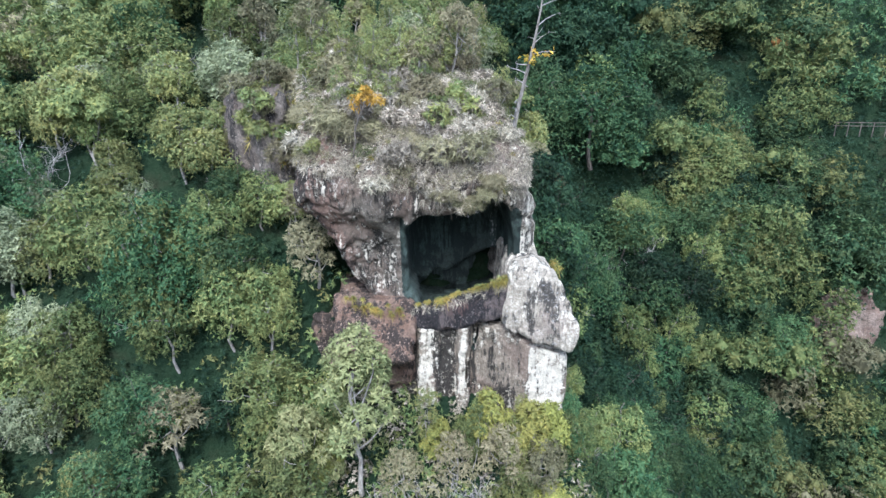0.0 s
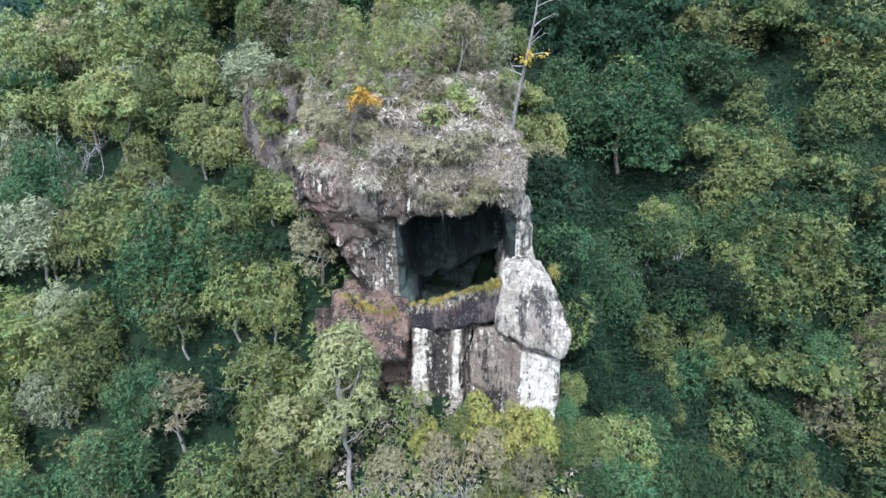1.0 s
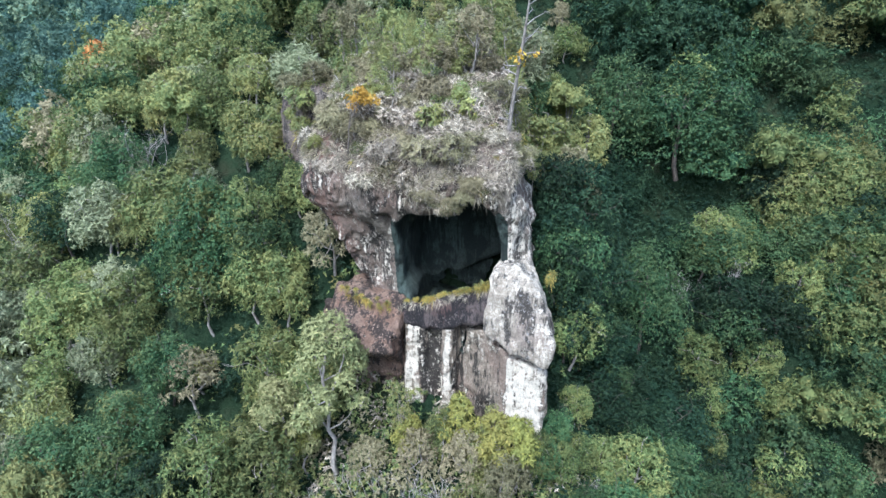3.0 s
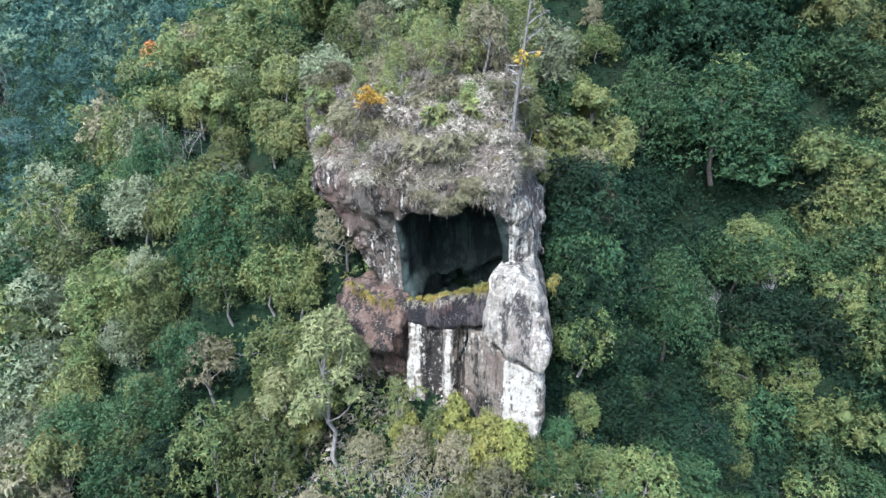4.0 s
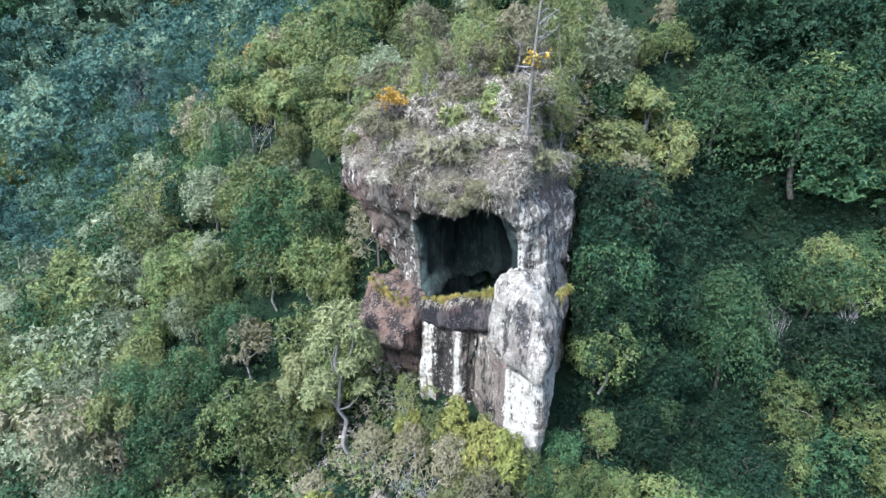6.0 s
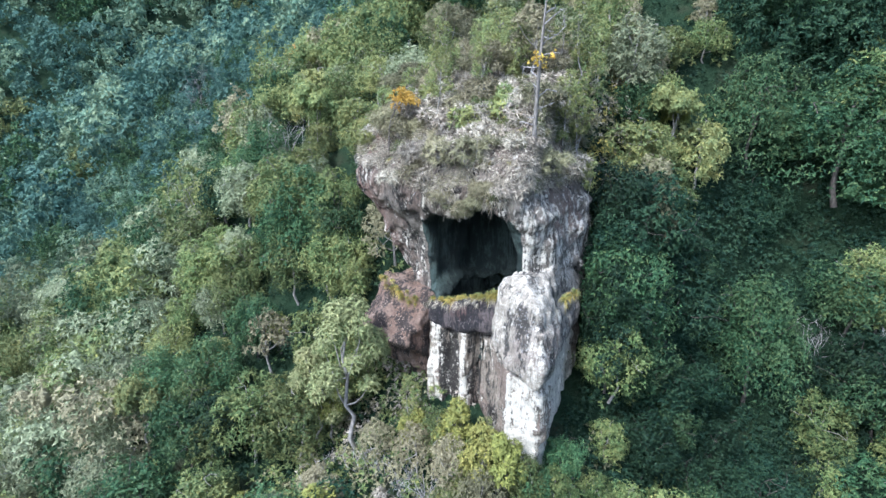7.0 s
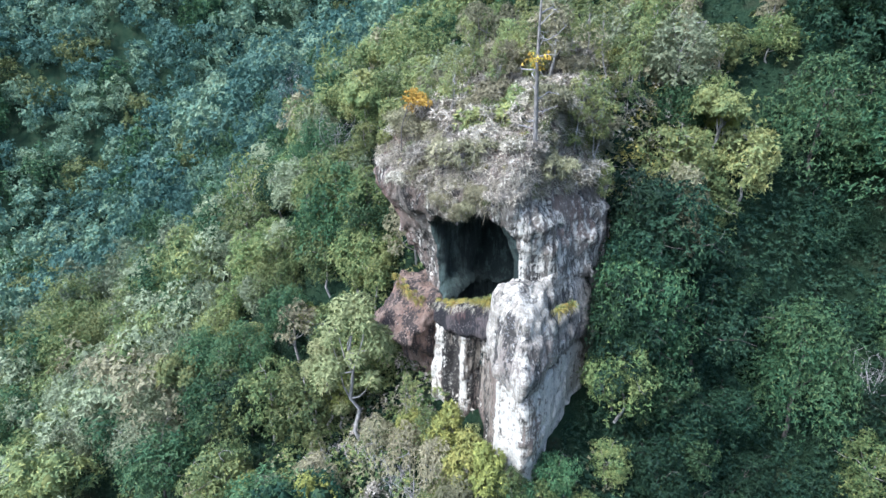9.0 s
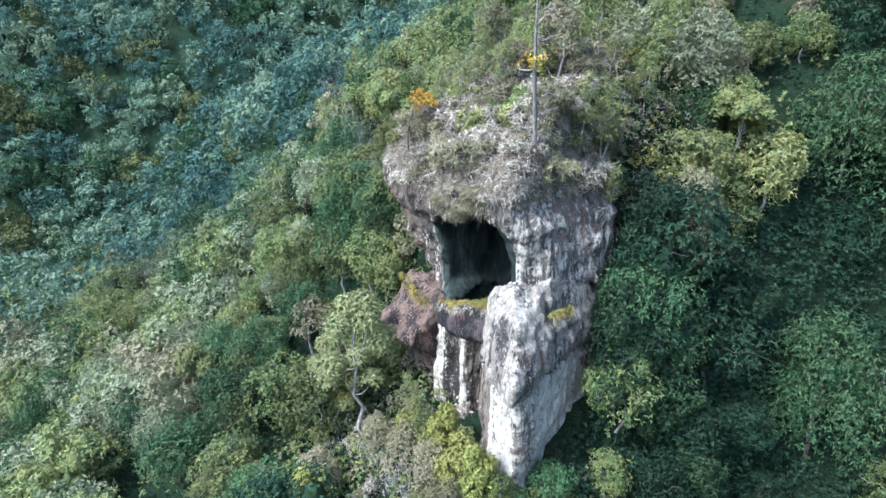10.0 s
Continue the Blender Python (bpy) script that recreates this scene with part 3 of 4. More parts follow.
def crown_lobes(kind, size, height, r):
    """Where a tree's leafy masses sit: dome (leafy almost to the ground), wide, flat (tiered) or tall."""
    n = {"dome": 36, "wide": 60, "flat": 20, "tall": 24, "open": 13}[kind]
    out, rad = [], []
    for i in range(n):
        u = (i + 0.5) / n
        ang = i * 2.4 + r.normal() * 0.4
        if kind == "flat":
            rr, zz = size * math.sqrt(u) * 0.85, height * (0.80 + 0.14 * (1 - u) + 0.05 * r.normal())
        elif kind in ("dome", "wide"):
            el = math.acos(1 - 1.62 * u)
            rr, zz = size * 0.78 * math.sin(el), height * 0.46 + height * 0.45 * math.cos(el)
        elif kind == "tall":
            rr, zz = size * 0.62 * math.sin(math.pi * (0.15 + 0.8 * u)), height * (0.30 + 0.66 * u)
        else:
            el = math.acos(1 - 1.25 * u)
            rr, zz = size * 0.74 * math.sin(el), height * 0.52 + height * 0.40 * math.cos(el)
        k = {"open": 0.33, "dome": 0.27, "wide": 0.20}.get(kind, 0.30)
        out.append(np.array([rr * math.cos(ang), rr * math.sin(ang), zz]) + r.normal(size=3) * size * (0.09 if kind in ("dome", "wide") else 0.13))
        rad.append(size * k * (0.6 + 0.75 * r.random()))
    return out, rad


def billow(d, seed, lobes):
    """How far out a crown reaches along the ways d: rounded leafy masses with creases between them."""
    o = 13.7 * (seed % 50)
    big = np.sqrt(np.abs(vnoise(d[:, 0] + o, d[:, 1], d[:, 2], 0.80 / lobes, seed)))
    mid = np.sqrt(np.abs(vnoise(d[:, 0], d[:, 1] + o, d[:, 2], 0.34 / lobes, seed + 1)))
    return 0.38 + 0.58 * big + 0.22 * mid + 0.26 * vnoise(d[:, 0], d[:, 1], d[:, 2] + o, 0.9, seed + 2)


def billowy_crown(seed, size, height, most, r, lobes, length, width, leaves):
    """Sprays of leaves over a billowing dome, a quarter of them inside it."""
    span = np.array([size, size, height * 0.50])
    mid = np.array([0, 0, height * 0.50])

    def skin_at(d):
        return mid + d * span * billow(d, seed, lobes)[:, None]
    sprays = most // 8
    d = sphere_points(int(sprays * 1.35), r)
    d = d[d[:, 2] > -0.66][:sprays]
    e = 0.05
    a = unit(np.cross(d, np.array([0.3, 0.5, 0.81])))
    b = np.cross(d, a)
    P = skin_at(d)
    N = unit(np.cross(skin_at(unit(d + a * e)) - P, skin_at(unit(d + b * e)) - P))
    N = unit(N * np.sign((N * d).sum(1, keepdims=True)) + np.array([0, 0, 0.25]) + 0.2 * r.normal(size=N.shape))
    inner = r.random((len(P), 1)) < 0.17
    C = mid + (P - mid) * np.where(inner, 0.45 + 0.35 * r.random((len(P), 1)), 0.88 + 0.17 * r.random((len(P), 1)))
    wide = size * 0.10 * (0.7 + 0.6 * r.random((len(P), 1, 1)))
    o = r.normal(size=(len(P), 8, 3))
    along = (o * N[:, None]).sum(2, keepdims=True)
    o = o - N[:, None] * (0.55 * along + 0.35 * np.linalg.norm(o, axis=2, keepdims=True) ** 2 * 0.5)
    C = (C[:, None] + o * wide).reshape(-1, 3)
    M = unit(np.repeat(N[:, None], 8, 1) + 0.35 * o).reshape(-1, 3)
    V, Q = rosettes(C, M, r, leaves, length, width)
    return V, Q


def tree_meshes(seed, kind, size, height, per, leaf, bark, length, width, leaves=3, trunk=0.17, most=2000):
    """Trunk-with-limbs and crown of one tree, base at the origin."""
    r = np.random.default_rng(seed)
    lobes, radii = crown_lobes(kind, size, height, r)
    top = np.array([r.normal() * 0.3, r.normal() * 0.3, height * 0.72])
    stem = bent((0, 0, -1.0), top, r, 0.08, 7)
    wood = tube(stem, np.linspace(trunk, trunk * 0.35, 7), 6)
    limbs = []
    for c in lobes[::2] if kind == "open" else lobes[:24:6] if kind in ("dome", "wide") else lobes[::4]:
        s = stem[r.integers(3, 6)]
        limb = [tube(bent(s, c, r, 0.15, 4), np.linspace(trunk * 0.4, trunk * 0.1, 4), 4)]
        for _ in range(2):
            e = c + unit(r.normal(size=3)) * size * 0.3
            limb.append(tube(bent(c, e, r, 0.2, 3), np.linspace(trunk * 0.14, 0.015, 3), 3))
        limbs.append(join_arrays(limb))
    if kind in ("dome", "wide"):
        return (wood, limbs), billowy_crown(seed, size, height, most, r, 1.35 if kind == "wide" else 1.0, length, width, leaves)
    C, N = crown_points(lobes, radii, per, r)
    pick = r.permutation(len(C))[:most]
    V, Q = rosettes(C[pick], N[pick], r, leaves, length, width)
    if kind in ("tall", "flat") and trunk > 0.1:
        V, Q = join_arrays([(V, Q), as_triangles(*(lumps(lobes, radii, r, 0.62, 4, 6) if most > 1000 else lumps(lobes[::2], [v * 1.1 for v in radii[::2]], r, 0.60, 3, 5) if most > 100 else lumps(lobes[::2], [v * 1.15 for v in radii[::2]], r, 0.68, 3, 5)))])
    return (wood, limbs), (V, Q)


def tree_thing(name, label, seed, kind, size, height, per, leaf, bark, length=0.46, width=0.15, leaves=3, trunk=0.17, most=2000):
    """A tree as a thing: Empty at its base, trunk and crown under it, parked until it is placed."""
    (wood, limbs), (V, Q) = tree_meshes(seed, kind, size, height, per * 2.3, leaf, bark, length, width, leaves, trunk, most)
    root = tagged(new(name), label, "tree", "trees on the slopes")
    stem = part("trunk", make_mesh("trunk", *wood, bark, True), root)
    for limb in limbs:
        part("limb", make_mesh("limb", *limb, bark, True), stem)
    part("crown", make_mesh("crown", V, Q, leaf, True), root)
    return root


def dead_twigs(seed, size, height, branches, bark, thick=0.05):
    """Bare crooked branching wood."""
    r = np.random.default_rng(seed)
    wood = []
    for i in range(branches):
        ang = r.random() * 6.28
        tip = np.array([math.cos(ang) * size * (0.4 + 0.6 * r.random()), math.sin(ang) * size * (0.4 + 0.6 * r.random()), height * (0.55 + 0.45 * r.random())])
        p = bent((0, 0, -0.3), tip, r, 0.25, 6)
        wood.append(tube(p, np.linspace(thick, thick * 0.25, 6), 4))
        for _ in range(5):
            s = p[r.integers(2, 6)]
            e = s + unit(r.normal(size=3) + np.array([0, 0, 0.5])) * size * (0.25 + 0.3 * r.random())
            p2 = bent(s, e, r, 0.2, 4)
            wood.append(tube(p2, np.linspace(thick * 0.4, thick * 0.12, 4), 3))
            for _ in range(2):
                s3 = p2[r.integers(1, 4)]
                e3 = s3 + unit(r.normal(size=3) + np.array([0, 0, 0.3])) * size * 0.2
                wood.append(tube(bent(s3, e3, r, 0.2, 3), np.linspace(thick * 0.2, thick * 0.08, 3), 3))
    return join_arrays(wood)


def tufts(C, N, r, blades=9, length=0.7, width=0.035, droop=0.6):
    """Clumps of thin arching blades (ferns, dry grass) at the points C."""
    n = len(C)
    d = unit(N[:, None] * 0.7 + r.normal(size=(n, blades, 3)) * 0.6)
    L = length * (0.5 + 0.8 * r.random((n, blades, 1)))
    side = unit(np.cross(d, r.normal(size=(n, blades, 3)))) * width
    p0 = np.repeat(C[:, None], blades, 1)
    p1 = p0 + d * L * 0.5
    p2 = p0 + d * L
    p1[..., 2] -= droop * L[..., 0] * 0.15
    p2[..., 2] -= droop * L[..., 0] * 0.65
    V = np.stack([p0 - side * 0.5, p0 + side * 0.5, p1 + side, p1 - side, p2 + side * 0.3, p2 - side * 0.3], 2).reshape(-1, 3)
    k = np.arange(n * blades)[:, None] * 6
    return V, np.concatenate([k + np.array([[0, 1, 2, 3]]), k + np.array([[3, 2, 4, 5]])])


# ---- where the rock stands, seen from above: height of its skin ----
def roof(x, y):
    """Top of the rock (or of the land) at a place."""
    z = float(land(x, y))
    for name in ROCKS:
        c = CELLS[name].get((int(math.floor(x)), int(math.floor(y))))
        if c is not None and c > z:
            z = c
    return z


CELLS = {}
for name, (V, Q) in ROCKS.items():
    d = {}
    for px, py, pz in V[::3]:
        key = (int(math.floor(px)), int(math.floor(py)))
        if pz > d.get(key, -99):
            d[key] = float(pz)
    CELLS[name] = d


def on_tower(x, y):
    """Is the place taken by the tower's rock?"""
    return -11.0 < x < 12.0 and 44.0 < y < 61


# ---- the wood on the near slopes ----
SPECIES = [
    tree_thing("evergreen_tree", "dark evergreen broadleaf tree with glossy whorled leaves, shade put into their colour", 11, "dome", 4.0, 9.2, 100, LEAF_DEEP_SHADED, BARK_DARK, 0.30, 0.085, most=2300),
    tree_thing("evergreen_tree", "deep green broadleaf tree with a full domed crown", 12, "dome", 4.4, 10.2, 100, LEAF_SHADE, BARK_DARK, 0.30, 0.085, most=2500),
    tree_thing("broadleaf_tree", "mid-green broadleaf tree with a rounded lumpy crown", 13, "dome", 3.7, 8.6, 100, LEAF_MID, BARK_PALE, 0.28, 0.08, most=2300),
    tree_thing("broadleaf_tree", "mid-green broadleaf tree with a rounded lumpy crown", 14, "dome", 3.3, 10.0, 100, LEAF_MID, BARK_PALE, 0.28, 0.08, most=2300),
    tree_thing("olive_green_tree", "yellowish olive-green tree on the mountain slope", 15, "dome", 3.2, 8.0, 110, LEAF_OLIVE, BARK_PALE, 0.27, 0.075, most=2100),
    tree_thing("silver_tree", "silvery grey-green tree with a soft rounded crown", 16, "dome", 3.8, 8.2, 110, LEAF_SILVER, BARK_PALE, 0.27, 0.075, most=2500),
    tree_thing("flat_topped_tree", "flat-topped green tree with layered foliage", 17, "flat", 3.3, 7.8, 240, LEAF_OLIVE, BARK_PALE, 0.32, 0.085),
    tree_thing("thin_tree", "open brownish tree with sparse foliage and bare twigs", 18, "open", 2.2, 6.4, 90, LEAF_BROWN, BARK_PALE, 0.26, 0.06),
    tree_thing("yellow_tree", "small tree with yellow autumn leaves", 19, "open", 1.7, 5.2, 130, LEAF_YELLOW, BARK_PALE, 0.28, 0.08),
    tree_thing("slender_tree", "slender olive-brown sapling growing on the crag", 20, "tall", 1.5, 7.0, 75, LEAF_OLIVE, BARK_PALE, 0.22, 0.05, 3, 0.08),
    tree_thing("orange_tree", "small tree with bright orange autumn leaves", 22, "flat", 1.25, 5.0, 60, LEAF_ORANGE, BARK_DARK, 0.24, 0.07, 3, 0.08),
    tree_thing("red_tree", "tree with red-orange autumn leaves on the slope", 23, "open", 3.0, 8.0, 90, LEAF_RED, BARK_PALE, 0.45, 0.13),
    tree_thing("pale_tree", "tall pale-leaved tree with a forked whitish trunk before the crag", 24, "open", 3.1, 15.0, 150, LEAF_PALE, BARK_PALE, 0.32, 0.085, 3, 0.24),
    tree_thing("canopy_tree", "large spreading green tree with a many-lobed crown", 25, "wide", 7.4, 14.5, 90, LEAF_SHADE, BARK_DARK, 0.34, 0.10, 3, 0.30, 5200),
    tree_thing("canopy_tree", "large spreading yellowish green tree with a many-lobed crown", 26, "wide", 7.0, 13.0, 90, LEAF_MID, BARK_DARK, 0.34, 0.10, 3, 0.30, 5000),
    tree_thing("canopy_tree", "large silvery grey-green tree with a many-lobed crown", 28, "wide", 6.6, 12.0, 90, LEAF_SILVER, BARK_PALE, 0.32, 0.09, 3, 0.28, 5200),
    tree_thing("canopy_tree", "large olive-green tree with a many-lobed crown", 29, "wide", 6.6, 12.0, 90, LEAF_OLIVE, BARK_PALE, 0.32, 0.09, 3, 0.28, 5000),
    tree_thing("canopy_tree", "large green tree in the ravine, shade put into its dark leaves", 27, "wide", 7.2, 14.0, 90, LEAF_DEEP_SHADED, BARK_DARK, 0.34, 0.10, 3, 0.30, 5000),
]
WEIGHTS = np.array([0.09, 0.17, 0.20, 0.14, 0.14, 0.12, 0.04, 0.05, 0.05])
placed = set()


def plant(kind, x, y, z=None, s=1.0, tall=1.0, turn=0.0, lean=(0.0, 0.0)):
    """A tree of that species at a place, on the ground unless z is given."""
    m = pose(x, y, float(land(x, y)) if z is None else z, lean[0], lean[1], turn) @ Matrix.Diagonal((s, s, s * tall, 1))
    if kind not in placed:
        placed.add(kind)
        SPECIES[kind].matrix_basis = m
        return SPECIES[kind]
    c = copy_thing(SPECIES[kind], m)
    c.matrix_basis = m
    return c


def spots(x0, x1, y0, y1, step, r, even=False):
    """Jittered places, closer together (in plan) where the slope is steep; even: one to every cell."""
    if even:
        X, Y = np.meshgrid(np.arange(x0, x1, step), np.arange(y0, y1, step), indexing="ij")
        return list(zip((X + (r.random(X.shape) - 0.5) * step * 0.8).ravel(), (Y + (r.random(X.shape) - 0.5) * step * 0.8).ravel()))
    fine = step * 0.72
    X, Y = np.meshgrid(np.arange(x0, x1, fine), np.arange(y0, y1, fine), indexing="ij")
    X = X + (r.random(X.shape) - 0.5) * fine * 0.95
    Y = Y + (r.random(X.shape) - 0.5) * fine * 0.95
    slope = np.hypot(land(X + 1, Y) - land(X - 1, Y), land(X, Y + 1) - land(X, Y - 1)) / 2
    keep = r.random(X.shape) < 0.42 * np.sqrt(1 + slope ** 2)
    return list(zip(X[keep], Y[keep]))


def taken(x, y):
    if 60 < x < 76 and 91 < y < 97 or 60 < x < 67 and 73 < y < 78.5:
        return True
    if 12 < x < 27 and 73 < y < 90:
        return True
    if 11.5 < x < 18.5 and 40 < y < 57 or -23.5 < x < -11 and 56 < y < 65:
        return True
    return on_tower(x, y) or (-12 < x < 9 and 58 < y < 72) or (-9 < x < 9 and 36 < y < 46) or (-12 < x < -5 and 37 < y < 45)


# the large trees that stand out of the ravine and of the slope: species, place, size, height, turn
GIANTS = [(13, 24.0, 91.0, 25.0, 1.25, 0.85, 20), (13, 14.5, 88.5, 27.0, 0.85, 1.2, 80), (17, 15.5, 89.0, 17.0, 0.75, 1.0, 200), (13, 20.5, 76.5, 3.0, 0.85, 1.25, 140),
          (14, 42.5, 91.0, 15.0, 1.05, 1.05, 60), (13, 47.0, 84.0, 3.0, 1.0, 1.0, 10), (17, 30.0, 82.5, -1.0, 0.95, 0.95, 300), (17, 28.5, 78.0, -9.0, 0.95, 0.9, 30),
          (17, 37.5, 79.0, -20.0, 1.0, 0.9, 130), (13, 35.0, 97.0, 19.0, 1.0, 1.0, 230), (14, 53.0, 96.0, 6.0, 0.95, 1.0, 170), (13, 49.0, 101.0, 20.0, 1.0, 0.95, 80),
          (17, 24.5, 69.0, -9.0, 0.8, 0.9, 260), (17, 31.5, 71.0, -17.0, 0.9, 0.9, 100), (17, 19.0, 65.0, -8.0, 0.75, 1.0, 190), (13, -27.5, 51.5, 14.5, 0.85, 1.15, 40),
          (2, -36.0, 54.0, 18.5, 1.25, 1.0, 110), (14, -38.5, 68.0, 30.0, 0.75, 1.0, 70), (13, 55.0, 85.0, 0.0, 0.9, 1.0, 330), (13, 41.0, 80.0, -10.0, 0.8, 0.9, 210),
          (13, 63.0, 101.0, 18.0, 1.0, 1.0, 50), (13, 44.0, 73.0, None, 0.8, 0.9, 15), (13, 52.0, 77.0, None, 0.75, 0.9, 95), (13, 35.0, 65.0, None, 0.7, 0.9, 175),
          (13, 27.0, 61.0, None, 0.65, 0.9, 255), (13, 39.0, 86.0, None, 0.7, 0.9, 335), (13, 58.0, 91.0, None, 0.8, 0.9, 45), (13, 33.0, 88.0, None, 0.6, 0.9, 125),
          (15, -43.0, 33.0, None, 0.75, 1.0, 10), (15, -47.0, 40.0, None, 0.7, 1.0, 60), (16, -40.0, 37.5, None, 0.6, 1.05, 110), (15, -38.0, 29.0, None, 0.8, 0.95, 160),
          (16, -79.0, 21.0, None, 1.1, 0.9, 210), (14, -52.0, 30.0, None, 0.75, 1.0, 260), (15, -56.0, 22.0, None, 0.9, 1.0, 310), (13, -34.0, 33.5, None, 0.65, 1.0, 20),
          (13, -28.0, 37.0, None, 0.65, 1.0, 70), (15, -50.0, 47.0, None, 0.75, 1.0, 120), (14, -56.0, 39.0, None, 0.75, 1.0, 170), (15, -62.0, 32.0, None, 0.85, 1.0, 220),
          (16, -66.0, 45.0, None, 0.8, 1.0, 270), (14, -35.0, 45.5, None, 0.6, 1.05, 320), (15, -44.0, 22.0, None, 0.85, 1.0, 30), (13, -62.0, 13.0, None, 0.9, 1.0, 80),
          (16, -70.0, 29.0, None, 0.85, 1.0, 130), (15, -84.0, 37.0, None, 1.0, 0.95, 180), (14, -92.0, 27.0, None, 1.0, 0.95, 230), (15, -99.0, 44.0, None, 1.0, 0.95, 280),
          (15, -31.0, 26.0, None, 0.7, 1.0, 330), (16, -56.0, 56.0, None, 0.75, 1.0, 40), (15, -74.0, 58.0, None, 0.9, 1.0, 90), (13, -47.0, 60.0, None, 0.75, 1.0, 140)]
for kind, x, y, z, s, tall, turn in GIANTS:
    plant(kind, x, y, z, s, tall, turn)


def by_giant(x, y):
    return any((x - g[1]) ** 2 + (y - g[2]) ** 2 < (3.4 * g[4]) ** 2 for g in GIANTS)


r = np.random.default_rng(21)
near, rest, below = [], [], []
for x, y in spots(-80, 64, 12, 114, 4.75, r) + spots(-92, -30, -14, 12, 5.6, r):
    if taken(x, y) or by_giant(x, y) or (0 < x < 34 and y < 30) or (x > 20 and y < 46):
        if not taken(x, y) and not by_giant(x, y):
            below.append((x, y))
        continue
    core = abs(x + 6) / 36 + abs(y - 55) / 30
    (near if core < 1.6 else rest).append((x, y))
near.sort(key=lambda p: abs(p[0] + 6) / 36 + abs(p[1] - 55) / 30)
rest += near[270:]
aside = [p for p in rest + below if p[0] > -34 + 1.8 * (p[1] - 2)]
rest = [p for p in rest + below if p[0] <= -34 + 1.8 * (p[1] - 2)] + aside[::4]
near = near[:270]
for x, y in near:
    w = WEIGHTS.copy()
    if -25 < x < -9:
        w[[4, 5, 6, 8]] *= 0.5
        w[[0, 1]] *= 1.4
    # paler kinds raised here, partly to put the slope's sunlight into leaf colour
    if x < -28:
        w[5] *= 2.8
        w[4] *= 2.0
        w[[0, 1]] *= 0.5
    if -26 < x < 9 and y > 58:
        w = np.array([0.0, 0.03, 0.10, 0.06, 0.32, 0.17, 0.0, 0.20, 0.12])
    # darker kinds preferred here: their leaf colour carries the ravine's shade
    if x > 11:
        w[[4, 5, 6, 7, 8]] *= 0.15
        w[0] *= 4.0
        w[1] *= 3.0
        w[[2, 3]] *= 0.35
    kind = int(r.choice(9, p=w / w.sum()))
    plant(kind, x, y, None, 0.75 + 0.6 * r.random() ** 1.5, 0.85 + 0.3 * r.random(), r.random() * 360, (r.normal() * 5, r.normal() * 5))


def wood_of(places, kinds, label, name, mat, r, size=(0.95, 0.55)):
    """Many trees too far or too many to count, in one mesh."""
    sets = [tree_meshes(300 + i, kd, sz, h, per, None, None, ln, wd, lv, 0.17, most)[1] for i, (kd, sz, h, per, ln, wd, lv, most) in enumerate(kinds)]
    pieces = []
    heights = land(*np.array(places).T)
    for (x, y), ground_z in zip(places, heights):
        V, Q = sets[r.integers(len(sets))]
        a = r.random() * 6.28
        s = size[0] + size[1] * r.random()
        ca, sa = math.cos(a) * s, math.sin(a) * s
        P = np.stack([V[:, 0] * ca - V[:, 1] * sa + x, V[:, 0] * sa + V[:, 1] * ca + y, V[:, 2] * s * (0.85 + 0.3 * r.random()) + ground_z], -1)
        pieces.append((P, Q))
    V, Q = join_arrays(pieces)
    ob = new(name, make_mesh(name, V, Q, mat, True))
    return tagged(ob, label, "trees", kind="stuff")


MIDKINDS = [("dome", 3.9, 8.8, 200, 0.34, 0.10, 3, 900), ("dome", 3.4, 9.6, 200, 0.34, 0.10, 3, 800), ("dome", 4.4, 9.6, 200, 0.35, 0.105, 3, 980), ("flat", 3.6, 7.8, 300, 0.33, 0.095, 3, 700)]
FARKINDS = [("dome", 4.0, 9.0, 60, 0.42, 0.15, 3, 480), ("dome", 3.2, 9.5, 60, 0.42, 0.15, 3, 420), ("dome", 4.8, 9.5, 55, 0.44, 0.155, 3, 540)]


def portions(places, shares, r):
    places = list(places)
    r.shuffle(places)
    cuts = np.cumsum([0, *shares])
    n = len(places)
    return [places[int(n * u):int(n * v)] for u, v in zip(cuts[:-1], cuts[1:])]


west_side = [p for p in rest if p[0] < -8 and p[1] < 92]
east_side = [p for p in rest if not (p[0] < -8 and p[1] < 92)]
# many pale leaves in this mix also stand for sunlight on the slope
for group, mat, label in zip(portions(west_side, (0.16, 0.32, 0.24, 0.22, 0.06), r), (LEAF_SHADE, LEAF_MID, LEAF_OLIVE, LEAF_SILVER, LEAF_BROWN),
                             ("dark green", "mid-green", "olive and yellowish", "silvery grey-green", "brownish half-bare")):
    wood_of(group, MIDKINDS, label + " trees crowding the sunny mountain slope", "slope_woods", mat, r)
far_bank = [p for p in east_side if p[0] > 37 and p[1] > 46]
east_side = [p for p in east_side if not (p[0] > 37 and p[1] > 46)]
# the ravine's shade is painted by mostly using the darkened leaves
for group, mat, label in zip(portions(east_side, (0.60, 0.33, 0.07), r), (LEAF_DEEP_SHADED, LEAF_SHADE, LEAF_MID), ("dark green", "deep green", "mid-green")):
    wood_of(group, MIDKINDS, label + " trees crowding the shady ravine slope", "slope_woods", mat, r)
for group, mat, label in zip(portions(far_bank, (0.46, 0.32, 0.16, 0.06), r), (LEAF_SHADE, LEAF_MID, LEAF_OLIVE, LEAF_BROWN),
                             ("dark green", "mid-green", "olive and yellowish", "brownish half-bare")):
    wood_of(group, MIDKINDS, label + " trees on the ravine's far bank", "slope_woods", mat, r)
far = [p for p in spots(-640, -215, -60, 480, 15.6, r, True) if -15 < p[1] < 40 + (30 - p[0]) * 0.78]
